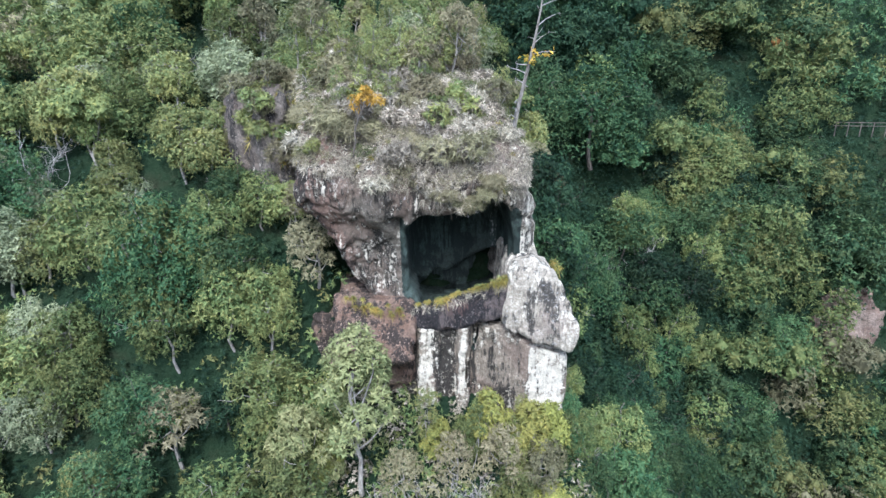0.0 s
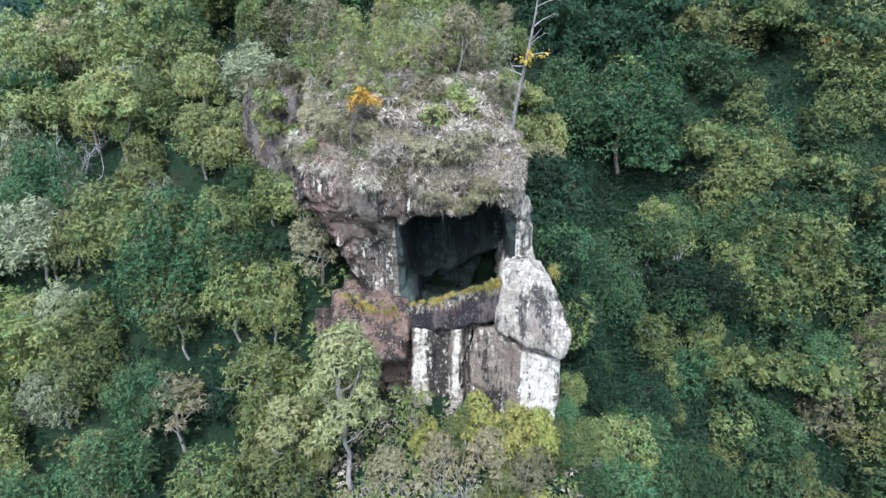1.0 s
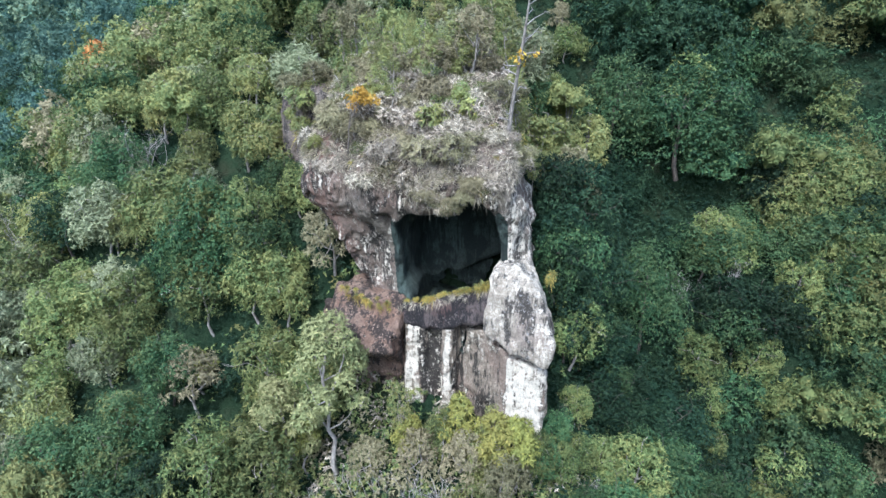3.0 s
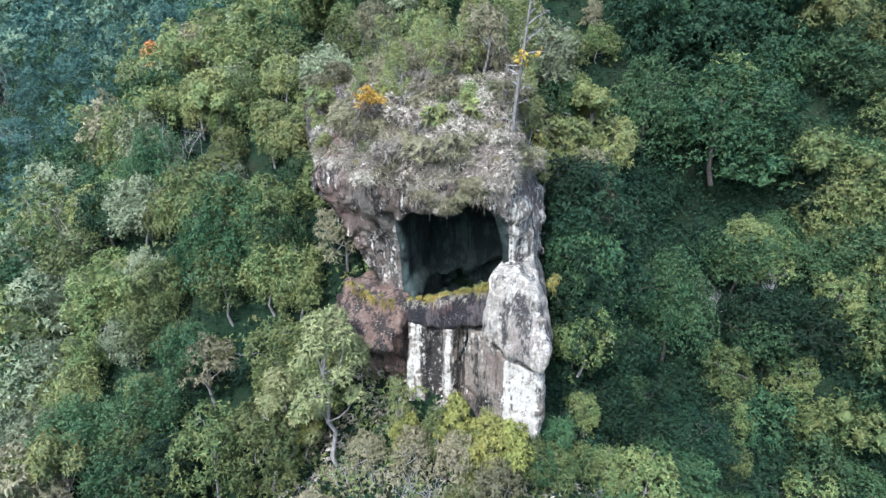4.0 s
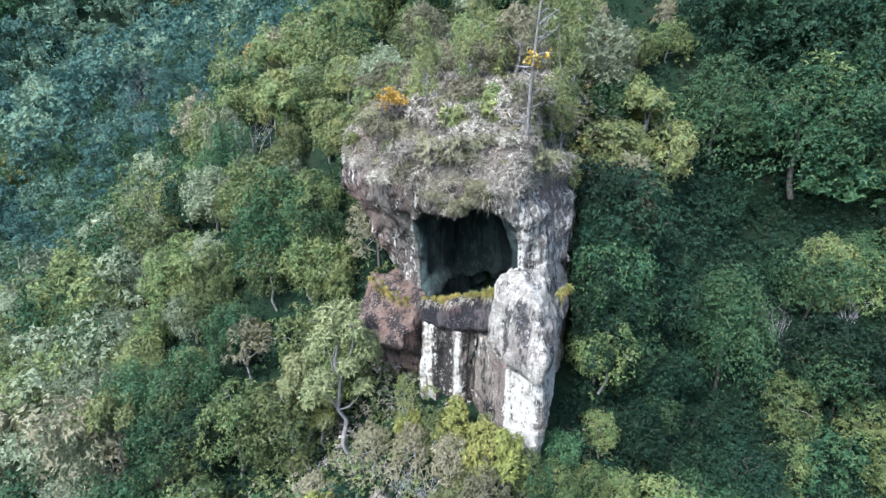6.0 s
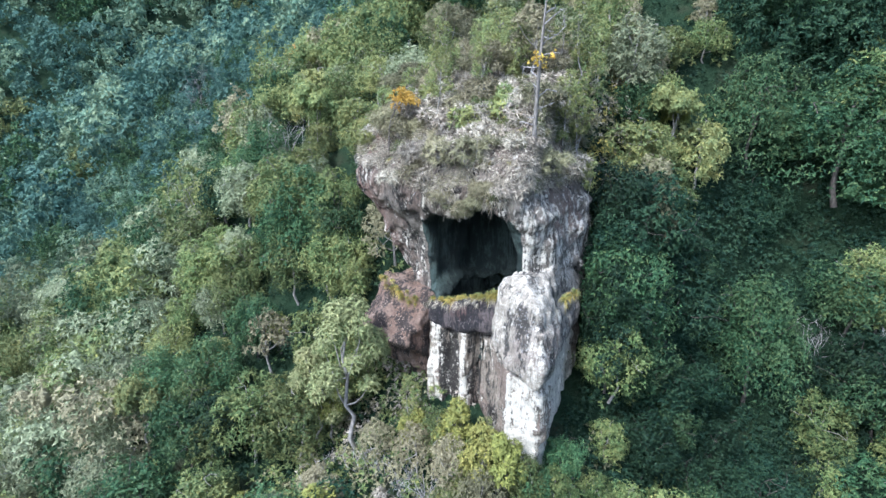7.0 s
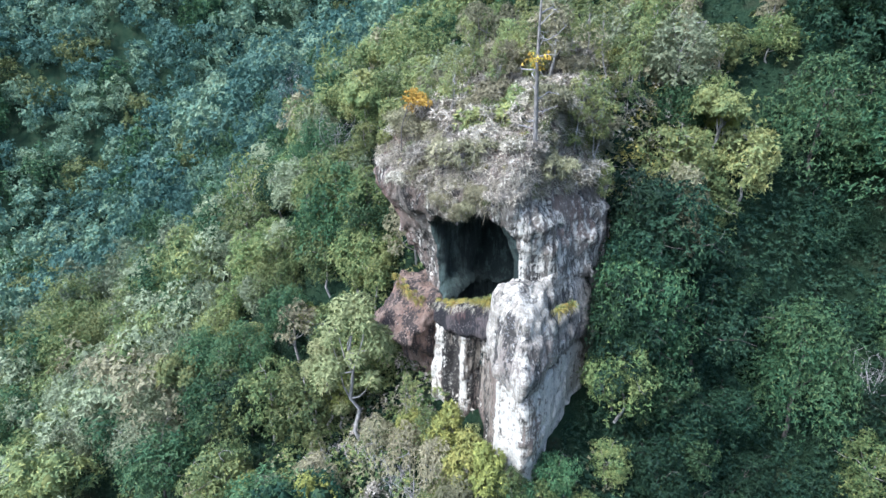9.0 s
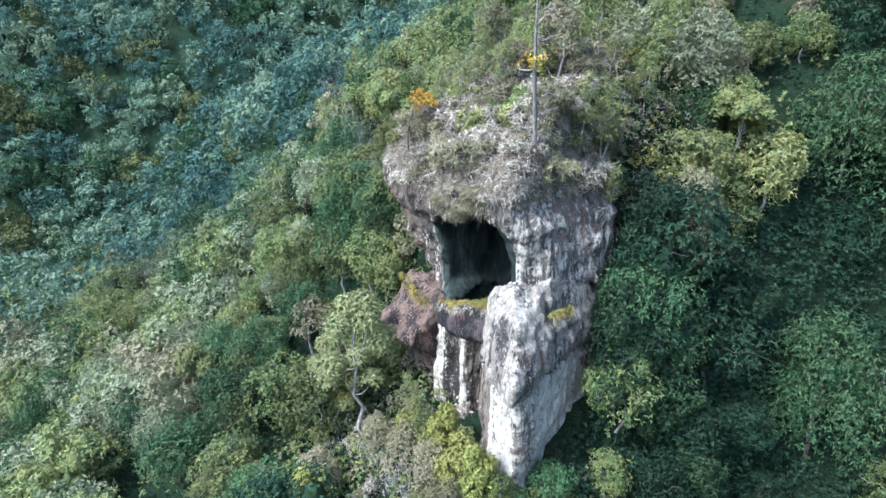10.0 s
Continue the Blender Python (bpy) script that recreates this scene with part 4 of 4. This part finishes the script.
near_dale = [p for p in spots(-220, -80, -20, 190, 8.8, r, True) if p[1] < 60 + (30 - p[0]) * 0.78]
hill = [p for p in spots(-80, 110, 114, 155, 9.0, r) if not -28 < p[0] < 8]
bank_top = [p for p in spots(64, 96, 66, 114, 7.5, r) if not taken(*p)]
# the two far leaf colours tint this hillside with painted haze
for group, mat, label in zip(portions(far, (0.46, 0.36, 0.12, 0.06), r), (LEAF_FAR_HAZY, LEAF_FAR_LIGHT_HAZY, LEAF_SHADE, LEAF_MID), ("dense haze-tinted dark", "lighter haze-tinted green", "deep green", "fresh green")):
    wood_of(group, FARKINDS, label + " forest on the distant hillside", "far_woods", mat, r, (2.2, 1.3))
DALEKINDS = [("dome", 4.0, 8.8, 110, 0.42, 0.125, 3, 420), ("dome", 3.3, 9.4, 110, 0.42, 0.125, 3, 380), ("dome", 4.6, 9.6, 100, 0.44, 0.13, 3, 460)]
spur = [p for p in near_dale if p[1] < 60]
near_dale = [p for p in near_dale if p[1] >= 60]
# valley trees: haze comes from the bluish leaf colours
for group, mat, label in zip(portions(near_dale + hill, (0.34, 0.50, 0.16), r), (LEAF_SHADE, LEAF_FAR_HAZY, LEAF_FAR_LIGHT_HAZY), ("deep green", "dense haze-tinted dark", "lighter haze-tinted green")):
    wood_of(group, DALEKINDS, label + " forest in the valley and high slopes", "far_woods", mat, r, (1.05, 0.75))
for group, mat, label in zip(portions(bank_top, (0.6, 0.4), r), (LEAF_SHADE, LEAF_MID), ("deep green", "mid-green")):
    wood_of(group, DALEKINDS, label + " trees high on the ravine's far bank", "slope_woods", mat, r, (1.0, 0.6))
# the lighter far leaf on the spur also has haze in its colour
for group, mat, label in zip(portions(spur, (0.25, 0.40, 0.35), r), (LEAF_MID, LEAF_SILVER, LEAF_FAR_LIGHT_HAZY), ("mid-green", "silvery green", "lighter haze-tinted green")):
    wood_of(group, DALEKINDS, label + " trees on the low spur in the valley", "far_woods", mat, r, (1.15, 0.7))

# ---- undergrowth between the trunks ----
def scrub(name, label, places, mat, r, size=0.9, length=0.34, width=0.11, per=14):
    P = np.array(places)
    z = land(P[:, 0], P[:, 1])
    base = np.stack([P[:, 0], P[:, 1], z], -1)
    d = sphere_points(len(P) * per, r).reshape(len(P), per, 3)
    d[..., 2] = np.abs(d[..., 2])
    s = size * (0.6 + 0.9 * r.random((len(P), 1, 1)))
    C = (base[:, None] + d * s * np.array([1.0, 1.0, 1.1])).reshape(-1, 3)
    N = unit(d.reshape(-1, 3) + np.array([0, 0, 0.3]))
    V, Q = rosettes(C, N, r, 4, length, width)
    return tagged(new(name, make_mesh(name, V, Q, mat)), label, "shrubs", kind="stuff")


r = np.random.default_rng(31)
low = [p for p in spots(-76, 84, 18, 112, 1.8, r) if not (-8 < p[0] < 10.5 and 47 < p[1] < 60) and not (0 < p[0] < 34 and p[1] < 26)]
shade = [p for p in low if p[0] > 12]
low = [p for p in low if p[0] <= 12]
r.shuffle(low)
n = len(low)
# shrubs right of the crag: gully shade put into the leaf colour
scrub("undergrowth", "green shrubs in the ravine, its shade put into their colour", shade + spots(11, 60, 20, 78, 1.9, r), LEAF_DEEP_SHADED, r, 1.2)
scrub("undergrowth", "green shrubs on the gully's steep walls, darkened to carry its shade", [p for p in spots(12, 46, 62, 96, 1.5, r)], LEAF_DEEP_SHADED, r, 1.1, 0.32, 0.10, 20)
scrub("undergrowth", "dark green shrubs under the trees", low[:n // 2], LEAF_DEEP_SHADED, r, 1.1)
scrub("undergrowth", "mid-green shrubs under the trees", low[n // 2:int(n * 0.8)], LEAF_MID, r, 1.1)
scrub("undergrowth", "olive and dry shrubs under the trees", low[int(n * 0.8):], LEAF_OLIVE, r)


foot = [p for p in spots(-15, 17, 35, 49, 1.15, r) if not (2 < p[0] < 11 and p[1] > 45.0)]
for group, mat, label in zip(portions(foot, (0.3, 0.25, 0.25, 0.2), r), (LEAF_OLIVE, LEAF_BROWN, LEAF_MID, LEAF_DRY), ("olive", "brownish", "green", "withered grey")):
    scrub("foot_scrub", label + " scrub at the foot of the crag", group, mat, r, 1.15, 0.30, 0.085, 34)
crown = spots(-14, 8, 62, 78, 1.2, r)
for group, mat, label in zip(portions(crown, (0.42, 0.20, 0.20, 0.18), r), (LEAF_DRY, LEAF_BROWN, LEAF_OLIVE, LEAF_FERN), ("withered grey", "brownish", "olive", "yellow-green")):
    scrub("ridge_scrub", label + " scrub on the ridge behind the crag", group, mat, r, 1.1, 0.30, 0.06, 30)
# three quarters take the darkened leaf, painting the shade beside the crag
flank = [p for p in spots(11, 19, 40, 64, 1.2, r)]
for group, mat, label in zip(portions(flank, (0.75, 0.2, 0.05), r), (LEAF_DEEP_SHADED, LEAF_MID, LEAF_BROWN), ("dark", "green", "brownish")):
    scrub("flank_scrub", label + " scrub along the crag's flank", group, mat, r, 1.0, 0.28, 0.075, 30)


# ---- plants on the tower ----
def skin(name, n, r, keep):
    """Random places on a rock's skin, with normals, where keep(p, n) holds."""
    V, Q = ROCKS[name]
    q = Q[r.integers(0, len(Q), n)]
    p = V[q].mean(1).astype(float)
    nrm = unit(np.cross(V[q[:, 2]] - V[q[:, 0]], V[q[:, 3]] - V[q[:, 1]]).astype(float))
    ok = keep(p, nrm)
    return p[ok], nrm[ok]


r = np.random.default_rng(41)


def mossy(p, n):
    edge = np.interp(p[:, 0], [-13, -9, -6, -2, 2, 6, 9], [31.6, 30.8, 30.2, 29.6, 29.3, 29.8, 30.6])
    return (p[:, 2] > edge + 0.5 * vnoise(p[:, 0], p[:, 1], p[:, 2], 1.2, 1)) & (n[:, 2] > -0.15 + 0.2 * vnoise(p[:, 0], p[:, 1], p[:, 2], 0.9, 2))


def clumps(C, N, r, blades=16, ball=0.3, length=0.46, width=0.028, droop=0.35):
    """Curly withered tussocks: short thin blades springing from small balls."""
    n = len(C)
    s = 0.6 + 0.8 * r.random((n, 1, 1))
    d = unit(r.normal(size=(n, blades, 3)) + N[:, None] * 0.8)
    p0 = C[:, None] + d * ball * s * r.random((n, blades, 1))
    w = unit(d + 0.7 * r.normal(size=(n, blades, 3)))
    L = length * s * (0.5 + 0.8 * r.random((n, blades, 1)))
    p1 = p0 + w * L
    p1[..., 2] -= droop * L[..., 0]
    side = unit(np.cross(w, r.normal(size=(n, blades, 3)))) * width
    V = np.stack([p0 - side, p0 + side, p1], 2).reshape(-1, 3)
    return V, np.arange(len(V)).reshape(-1, 3)


P, N = skin("upper_block", 19000, r, mossy)
P[:, 2] += 0.9 * np.maximum(0, vnoise(P[:, 0], P[:, 1], P[:, 2], 1.5, 4))
V, Q = clumps(P, unit(N + np.array([0, -0.2, 0.3])), r)
tagged(new("dry_fern_mat", make_mesh("dry_fern_mat", V, Q, LEAF_DRY)), "withered grey ferns and grass matting the crag's crown", "grass", kind="stuff")
patchy = vnoise(P[:, 0], P[:, 1], P[:, 2], 1.7, 5) > 0.36
V, Q = clumps(P[patchy] + np.array([0, 0, 0.12]), unit(N[patchy] + np.array([0, -0.2, 0.4])), r, 13, 0.3, 0.36, 0.027)
tagged(new("brown_fern_mat", make_mesh("brown_fern_mat", V, Q, LEAF_BROWN)), "brownish withered ferns on the crag's crown", "grass", kind="stuff")
patchy = vnoise(P[:, 0], P[:, 1], P[:, 2], 1.3, 2) + 0.06 * (P[:, 1] - 50) > 0.38
V, Q = clumps(P[patchy] + np.array([0, 0, 0.15]), unit(N[patchy] + np.array([0, -0.2, 0.5])), r, 16, 0.3, 0.36, 0.028)
tagged(new("green_fern_mat", make_mesh("green_fern_mat", V, Q, LEAF_OLIVE)), "olive ferns scattered over the crag's crown", "ferns", kind="stuff")


def bush_thing(name, label, seed, size, leaf, per, length, width, bark):
    """A low bush: stems and leafage."""
    q = np.random.default_rng(seed)
    root = tagged(new(name), label, "bush", "bushes on the crag")
    part("branchwork", make_mesh("branchwork", *dead_twigs(seed, size * 0.8, size * 1.1, 4, None, 0.03), bark, True), root)
    lobes = [np.array([q.normal() * size * 0.45, q.normal() * size * 0.45, size * (0.35 + 0.5 * q.random())]) for _ in range(7)]
    C, N = crown_points(lobes, [size * (0.35 + 0.25 * q.random()) for _ in lobes], per, q)
    part("leafage", make_mesh("leafage", *rosettes(C, N, q, 5, length, width), leaf), root)
    return root


def fern_thing():
    """A drooping fern: an arching crown of yellow fronds, green ones within."""
    q = np.random.default_rng(54)
    root = tagged(new("fern_clump"), "yellow-green fern clump with arching fronds on the crag", "fern", "ferns on the crag")
    up = np.array([[0, 0, 1.0]])
    part("outer_fronds", make_mesh("outer_fronds", *tufts(np.array([[0, 0, 0.0]]), up, q, 120, 0.62, 0.022, 0.9), LEAF_FERN), root)
    part("inner_fronds", make_mesh("inner_fronds", *tufts(np.array([[0, 0, 0.05]]), up, q, 60, 0.5, 0.02, 0.5), LEAF_OLIVE), root)
    return root


BUSHES = [bush_thing("dry_bush", "withered pale grey bush on the crag", 51, 1.0, LEAF_DRY, 220, 0.34, 0.034, TWIG_GREY),
          bush_thing("dry_bush", "withered grey-brown bush on the crag", 52, 1.2, LEAF_BROWN, 200, 0.32, 0.034, TWIG_GREY),
          bush_thing("olive_bush", "olive-green bush on the crag", 53, 1.0, LEAF_OLIVE, 230, 0.22, 0.042, TWIG_GREY),
          fern_thing()]
bushed = set()


def bush(kind, p, s, r):
    m = pose(p[0], p[1], p[2] - 0.15 * s, r.normal() * 8, r.normal() * 8, r.random() * 360) @ Matrix.Scale(s, 4)
    if kind not in bushed:
        bushed.add(kind)
        BUSHES[kind].matrix_basis = m
        return
    copy_thing(BUSHES[kind], m).matrix_basis = m


P, N = skin("upper_block", 5000, r, mossy)
taken_spots = []
for p in P:
    if p[0] < 6.4 and all((p[0] - q[0]) ** 2 + (p[1] - q[1]) ** 2 > 1.7 for q in taken_spots):
        taken_spots.append(p)
        back = (p[1] - 50) / 10
        w = np.array([0.42, 0.26, 0.06 + 0.25 * max(back, 0), 0.26])
        bush(int(r.choice(4, p=w / w.sum())), p, 0.75 + 1.0 * r.random(), r)

# withered bushes over the cliff beside the crag
for name in ("buttress", "pinnacle"):
    P, N = skin(name, 700, r, lambda p, n: (p[:, 2] > 30) & (n[:, 2] > 0.05) & (p[:, 1] < 69))
    for p in P[:44]:
        bush(int(r.choice([1, 2, 2, 3, 3])), p, 0.9 + 0.7 * r.random(), r)
# saplings and trees on the crown of the crag and the ridge behind it
for i in range(60):
    x, y = r.uniform(-10, 7.5), r.uniform(51.5, 76)
    x -= 7.0 * (y > 63) * r.random()
    plant(int(r.choice([9, 9, 9, 9, 7])), x, y, roof(x, y) - 0.2, 0.5 + 0.65 * r.random(), 1.0, r.random() * 360, (r.normal() * 6, r.normal() * 6))
plant(10, -7.4, 47.9, 33.6, 0.95, 1.0, 40, (0, 16))
plant(11, -88.0, 98.8, 34.8, 1.3)
plant(11, -91.0, 97.0, 33.0, 0.95, 1.0, 90)
plant(6, 8.6, 76.5, 30.0, 0.95, 0.95, 30)
plant(12, -7.3, 41.2, 4.5, 1.12, 0.94, 80)
plant(12, -12.0, 40.0, 1.0, 0.9, 0.95, 200)
plant(9, -1.6, 43.4, 5.6, 0.85, 1.25, 10)
plant(8, 4.2, 43.2, 5.6, 1.05, 1.25, 10)
plant(4, 6.4, 42.4, 4.8, 0.55, 1.35, 100)
plant(2, 2.0, 43.4, 5.0, 0.42, 1.4, 140)
plant(9, 2.9, 42.0, 4.8, 0.9, 1.2, 60)
plant(8, 8.0, 42.4, 4.8, 1.1, 1.25, 60)
plant(8, 9.6, 42.9, 4.6, 1.0, 1.4, 150)
plant(2, 11.0, 43.8, 4.5, 0.5, 1.4, 200)
plant(4, 6.4, 40.4, 2.0, 0.6, 1.3, 200)
plant(7, 5.2, 41.4, 3.6, 0.9, 1.2, 90)
plant(7, 8.8, 40.8, 2.6, 0.9, 1.2, 190)
plant(9, 7.0, 43.6, 6.0, 0.8, 1.1, 240)
plant(9, 3.6, 44.6, 6.5, 0.7, 1.1, 20)
plant(7, 1.0, 41.5, 4.0, 0.8, 1.1, 20)
plant(8, -0.4, 42.6, 4.6, 0.85, 1.2, 320)
plant(2, 12.8, 46.0, 3.0, 0.55, 1.1, 160)
plant(1, 12.0, 48.5, 4.0, 0.5, 1.2, 30)
plant(2, 9.0, 43.2, 5.2, 0.42, 1.2, 70)
plant(1, 11.4, 44.6, 4.2, 0.42, 1.2, 250)
plant(2, 14.0, 50.0, float(land(14.0, 50.0)) - 0.5, 0.6, 1.0, 200)
plant(1, 15.2, 46.5, float(land(15.2, 46.5)) - 0.3, 0.6, 1.0, 20)
plant(3, 16.4, 52.5, float(land(16.4, 52.5)) - 0.3, 0.7, 1.0, 80)
plant(3, 13.6, 54.0, float(land(13.6, 54.0)) - 0.5, 0.55, 1.0, 120)
plant(2, 12.6, 56.0, 10.5, 0.9, 1.0, 20)
plant(0, 11.5, 60.0, 15.0, 0.9, 1.1, 20)
plant(1, 10.0, 63.0, 18.0, 0.8, 1.1, 20)
plant(9, 7.8, 66.0, 22.0, 1.1, 1.2, 80)
for i in range(12):
    x, y = 9.6 + 2.6 * r.random(), 56.5 + 0.9 * i
    plant(int(r.choice([7, 0, 0] if i > 5 else [1, 0, 0])), x, y, 12.0 + 1.15 * i + r.normal(), 0.8 + 0.4 * r.random(), 1.0 + 0.4 * r.random(), r.random() * 360, (r.normal() * 6, 6))
for kind, x, y, z, s in ((4, -16.3, 57.3, 23.5, 0.75), (2, -19.0, 58.3, 23.0, 0.8), (7, -14.8, 56.5, 23.0, 0.9), (1, -22.5, 59.5, 23.0, 0.8), (3, -23.0, 62.0, 22.0, 0.9)):
    plant(kind, x, y, z, s, 1.0, r.random() * 360)
for i in range(38):
    x, y = 28 + 22 * r.random(), 68 + 26 * r.random()
    plant(int(r.choice([0, 1, 2, 3])), x, y, None, 0.8 + 0.4 * r.random(), 1.0, r.random() * 360, (r.normal() * 5, r.normal() * 5))
plant(7, -3.6, 41.0, 3.0, 0.8, 1.0, 0)
plant(8, -10.5, 41.0, 3.0, 0.9, 1.4, 0)

# ferns along the ledge and the seams
for x in np.arange(-2.4, 6.3, 0.3):
    if r.random() < 0.85:
        bush(3, (x + r.normal() * 0.12, 47.25 + 0.12 * max(1 - x, 0) - 0.15 * max(x - 2, 0) + r.random() * 0.5, float(lip_z(x)) + 0.1), 0.4 + 0.85 * r.random() ** 1.5, r)
for x, s in ((5.3, 1.3), (5.9, 1.2), (4.6, 0.9)):
    bush(3, (x, 47.2, float(lip_z(x)) + 0.2), s, r)
for t in np.linspace(0, 1, 15):
    if r.random() < 0.9:
        bush(3, (-8.4 + 4.6 * t + r.normal() * 0.2, 47.3 - 0.6 * t + r.normal() * 0.2, 19.9 - 1.3 * t + r.normal() * 0.25), 0.4 + 0.7 * r.random(), r)
for i in range(4):
    bush(3, (10.7, 49.3 + 0.6 * i, 22.2), 0.9 + 0.3 * r.random(), r)

# withered ferns hanging over the mouth and down the ledge
P, N = skin("upper_block", 9000, r, lambda p, n: (p[:, 2] > 28.5 + 0.16 * np.abs(p[:, 0] - 2.8)) & (p[:, 2] < 30.6) & (p[:, 0] > -2.0) & ((p[:, 0] < 3.2 + 0.9 * vnoise(p[:, 0], p[:, 1], p[:, 2], 1.0, 3)) | ((p[:, 2] > 29.6) & (p[:, 0] < 6.8))) & (p[:, 1] < 48.2) & (r.random(len(p)) < 0.8))
for i in range(15):
    bush(int(r.choice([0, 1, 1])), (-0.6 + 0.32 * i + r.normal() * 0.3, 46.0 + 0.4 * r.random(), 29.1 - 1.1 * math.exp(-((0.32 * i - 2.7) / 1.1) ** 2) + 0.5 * r.random()), 0.5 + 0.4 * r.random(), r)
for i in range(5):
    bush(int(r.choice([0, 1])), (4.6 + r.normal() * 0.9, 46.4 + 0.3 * r.random(), 30.0 + 0.4 * r.random()), 0.6 + 0.3 * r.random(), r)
V, Q = clumps(P + np.array([0, -0.1, -0.1]), unit(N + np.array([0, -0.7, -0.5])), r, 14, 0.35, 0.5, 0.028, 0.7)
tagged(new("hanging_fern", make_mesh("hanging_fern", V, Q, LEAF_DRY)), "withered grey ferns hanging over the cave mouth", "ferns", kind="stuff")
P, N = skin("ledge", 5000, r, lambda p, n: (p[:, 2] > lip_z(p[:, 0]) - 0.7) & (p[:, 1] < 48.6) & (n[:, 2] > -0.1) & (p[:, 0] > -3))
V, Q = clumps(P, unit(N + np.array([0, -0.5, 0.1])), r, 14, 0.2, 0.34, 0.015, 0.7)
tagged(new("hanging_fern", make_mesh("hanging_fern", V, Q, LEAF_DRY)), "withered grey ferns along the rock ledge", "ferns", kind="stuff")


# ---- the tall dead tree ----
def dead_tree():
    q = np.random.default_rng(61)
    root = tagged(new("dead_tree"), "tall bleached dead tree with stub branches and an orange tuft", "tree")
    root.location = (6.2, 50.8, 33.2)
    stem = np.array([(0, 0, -0.5), (0.15, -0.2, 2.0), (0.45, -0.6, 4.0), (0.9, -1.2, 6.5), (1.35, -1.7, 9.0), (1.7, -2.0, 11.5), (1.9, -2.2, 14.0)])
    part("trunk", make_mesh("trunk", *tube(stem, [0.24, 0.19, 0.165, 0.14, 0.11, 0.075, 0.03], 9), BARK_DEAD, True), root)
    for i in range(16):
        t = 2.5 + 1.35 * i * 0.55
        s = np.array([np.interp(t, stem[:, 2], stem[:, a]) for a in range(3)])
        d = unit(np.array([q.normal(), q.normal(), 0.25]))
        p = bent(s, s + d * (0.8 + 1.5 * q.random()), q, 0.3, 5)
        branch = part("branch", make_mesh("branch", *tube(p, np.linspace(0.055, 0.015, 5), 4), TWIG_GREY, True), root)
        for _ in range(3):
            s2 = p[q.integers(2, 5)]
            part("twig", make_mesh("twig", *tube(bent(s2, s2 + unit(q.normal(size=3)) * 0.5, q, 0.2, 3), (0.02, 0.014, 0.008), 3), TWIG_GREY, True), branch)
    for i in range(5):
        C = np.array([1.25 + q.normal() * 0.7, -1.6 + q.normal() * 0.5, 7.5 + q.normal() * 0.25]) + q.normal(size=(9, 3)) * np.array([0.30, 0.30, 0.16])
        part("leaf_tuft", make_mesh("leaf_tuft", *rosettes(C, unit(q.normal(size=(9, 3)) + np.array([0, 0, 0.8])), q, 5, 0.20, 0.055), LEAF_ORANGE), root, "orange leafy tuft")


dead_tree()


def bare_shrub(x, y, z, s, seed, tree=False):
    root = tagged(new("bare_tree"), "leafless pale grey tree among the green forest", "tree") if tree else tagged(new("bare_shrub"), "leafless grey shrub with tangled twigs", "shrub", "bare shrubs")
    root.location = (x, y, z)
    for i in range(10):
        part("branch", make_mesh("branch", *dead_twigs(seed * 20 + i, 1.6 * s, 2.6 * s, 1, None, 0.045), TWIG_GREY, True), root)


for i, (x, y, s) in enumerate([(-2, 40.2, 1.0), (0.5, 39.6, 1.2), (3.0, 40.2, 1.1), (-5.0, 39.8, 1.0), (6.8, 40.0, 0.9), (-9.5, 38.5, 1.0), (15.5, 50, 1.0), (-27, 56, 1.3), (26, 82, 1.6), (32, 84, 1.6), (7, 69, 1.5), (-42, 44, 1.6)]):
    bare_shrub(x, y, float(land(x, y)) + (0 if y < 60 else 1.0), s, 70 + i)
for i, (x, y, s) in enumerate([(-199, 128, 5.0), (-190, 122, 4.2), (-206, 136, 4.5), (-150, 104, 3.6), (-44, 62, 2.6), (-62, 74, 3.0), (-57, 53, 3.4)]):
    bare_shrub(x, y, float(land(x, y)) + 2.0, s, 90 + i, True)


# ---- the far bank and the railing beside the path above it ----
def bank_field(x, y, z):
    d = blob(x, y, z, (63.5, 81.5, 0.5), (6.5, 4.0, 7.0))
    return d + crag(x, y, z, 0.5, 1.0, 0.3)


V, Q = net_surface(bank_field, (55, 75, -8), (72, 87, 10), 0.4)
tagged(new("earth_bank", make_mesh("earth_bank", V, Q, ROCK_BANK, True)), "bare reddish earth and pale stone on the ravine side", "bank")
railing = tagged(new("railing"), "weathered wooden path railing with two long rails", "railing")
railing.location = (65.9, 96.0, 30.0)
for i in range(5):
    part("post", make_mesh("post", *tube([(1.9 * i, -0.3 * i, -1.2), (1.9 * i, -0.3 * i, 0.5), (1.9 * i, -0.3 * i, 1.2)], (0.08, 0.08, 0.07), 6), BARK_DARK, True), railing)
for zz in (0.55, 1.1):
    part("rail", make_mesh("rail", *tube([(-0.4, 0.06, zz), (3.6, -0.57, zz), (8.0, -1.26, zz)], (0.065, 0.065, 0.065), 6), BARK_DARK, True), railing)
plant(11, 59.8, 106.1, 42.0, 0.45)


# ---- a loose boulder on the crown of the crag ----
def crown_boulder_field(x, y, z):
    d = rbox(x, y, z, (-6.5, 60.0, 40.3), (1.8, 1.3, 1.2), 0.7)
    return d + crag(x, y, z, 0.2, 0.4, 0.2)


V, Q = net_surface(crown_boulder_field, (-9.5, 57.5, 38), (-3.5, 62.5, 43), 0.2)
tagged(new("boulder", make_mesh("boulder", V, Q, ROCK_GREY, True)), "grey weathered boulder among the dry bushes on the crag", "rock")
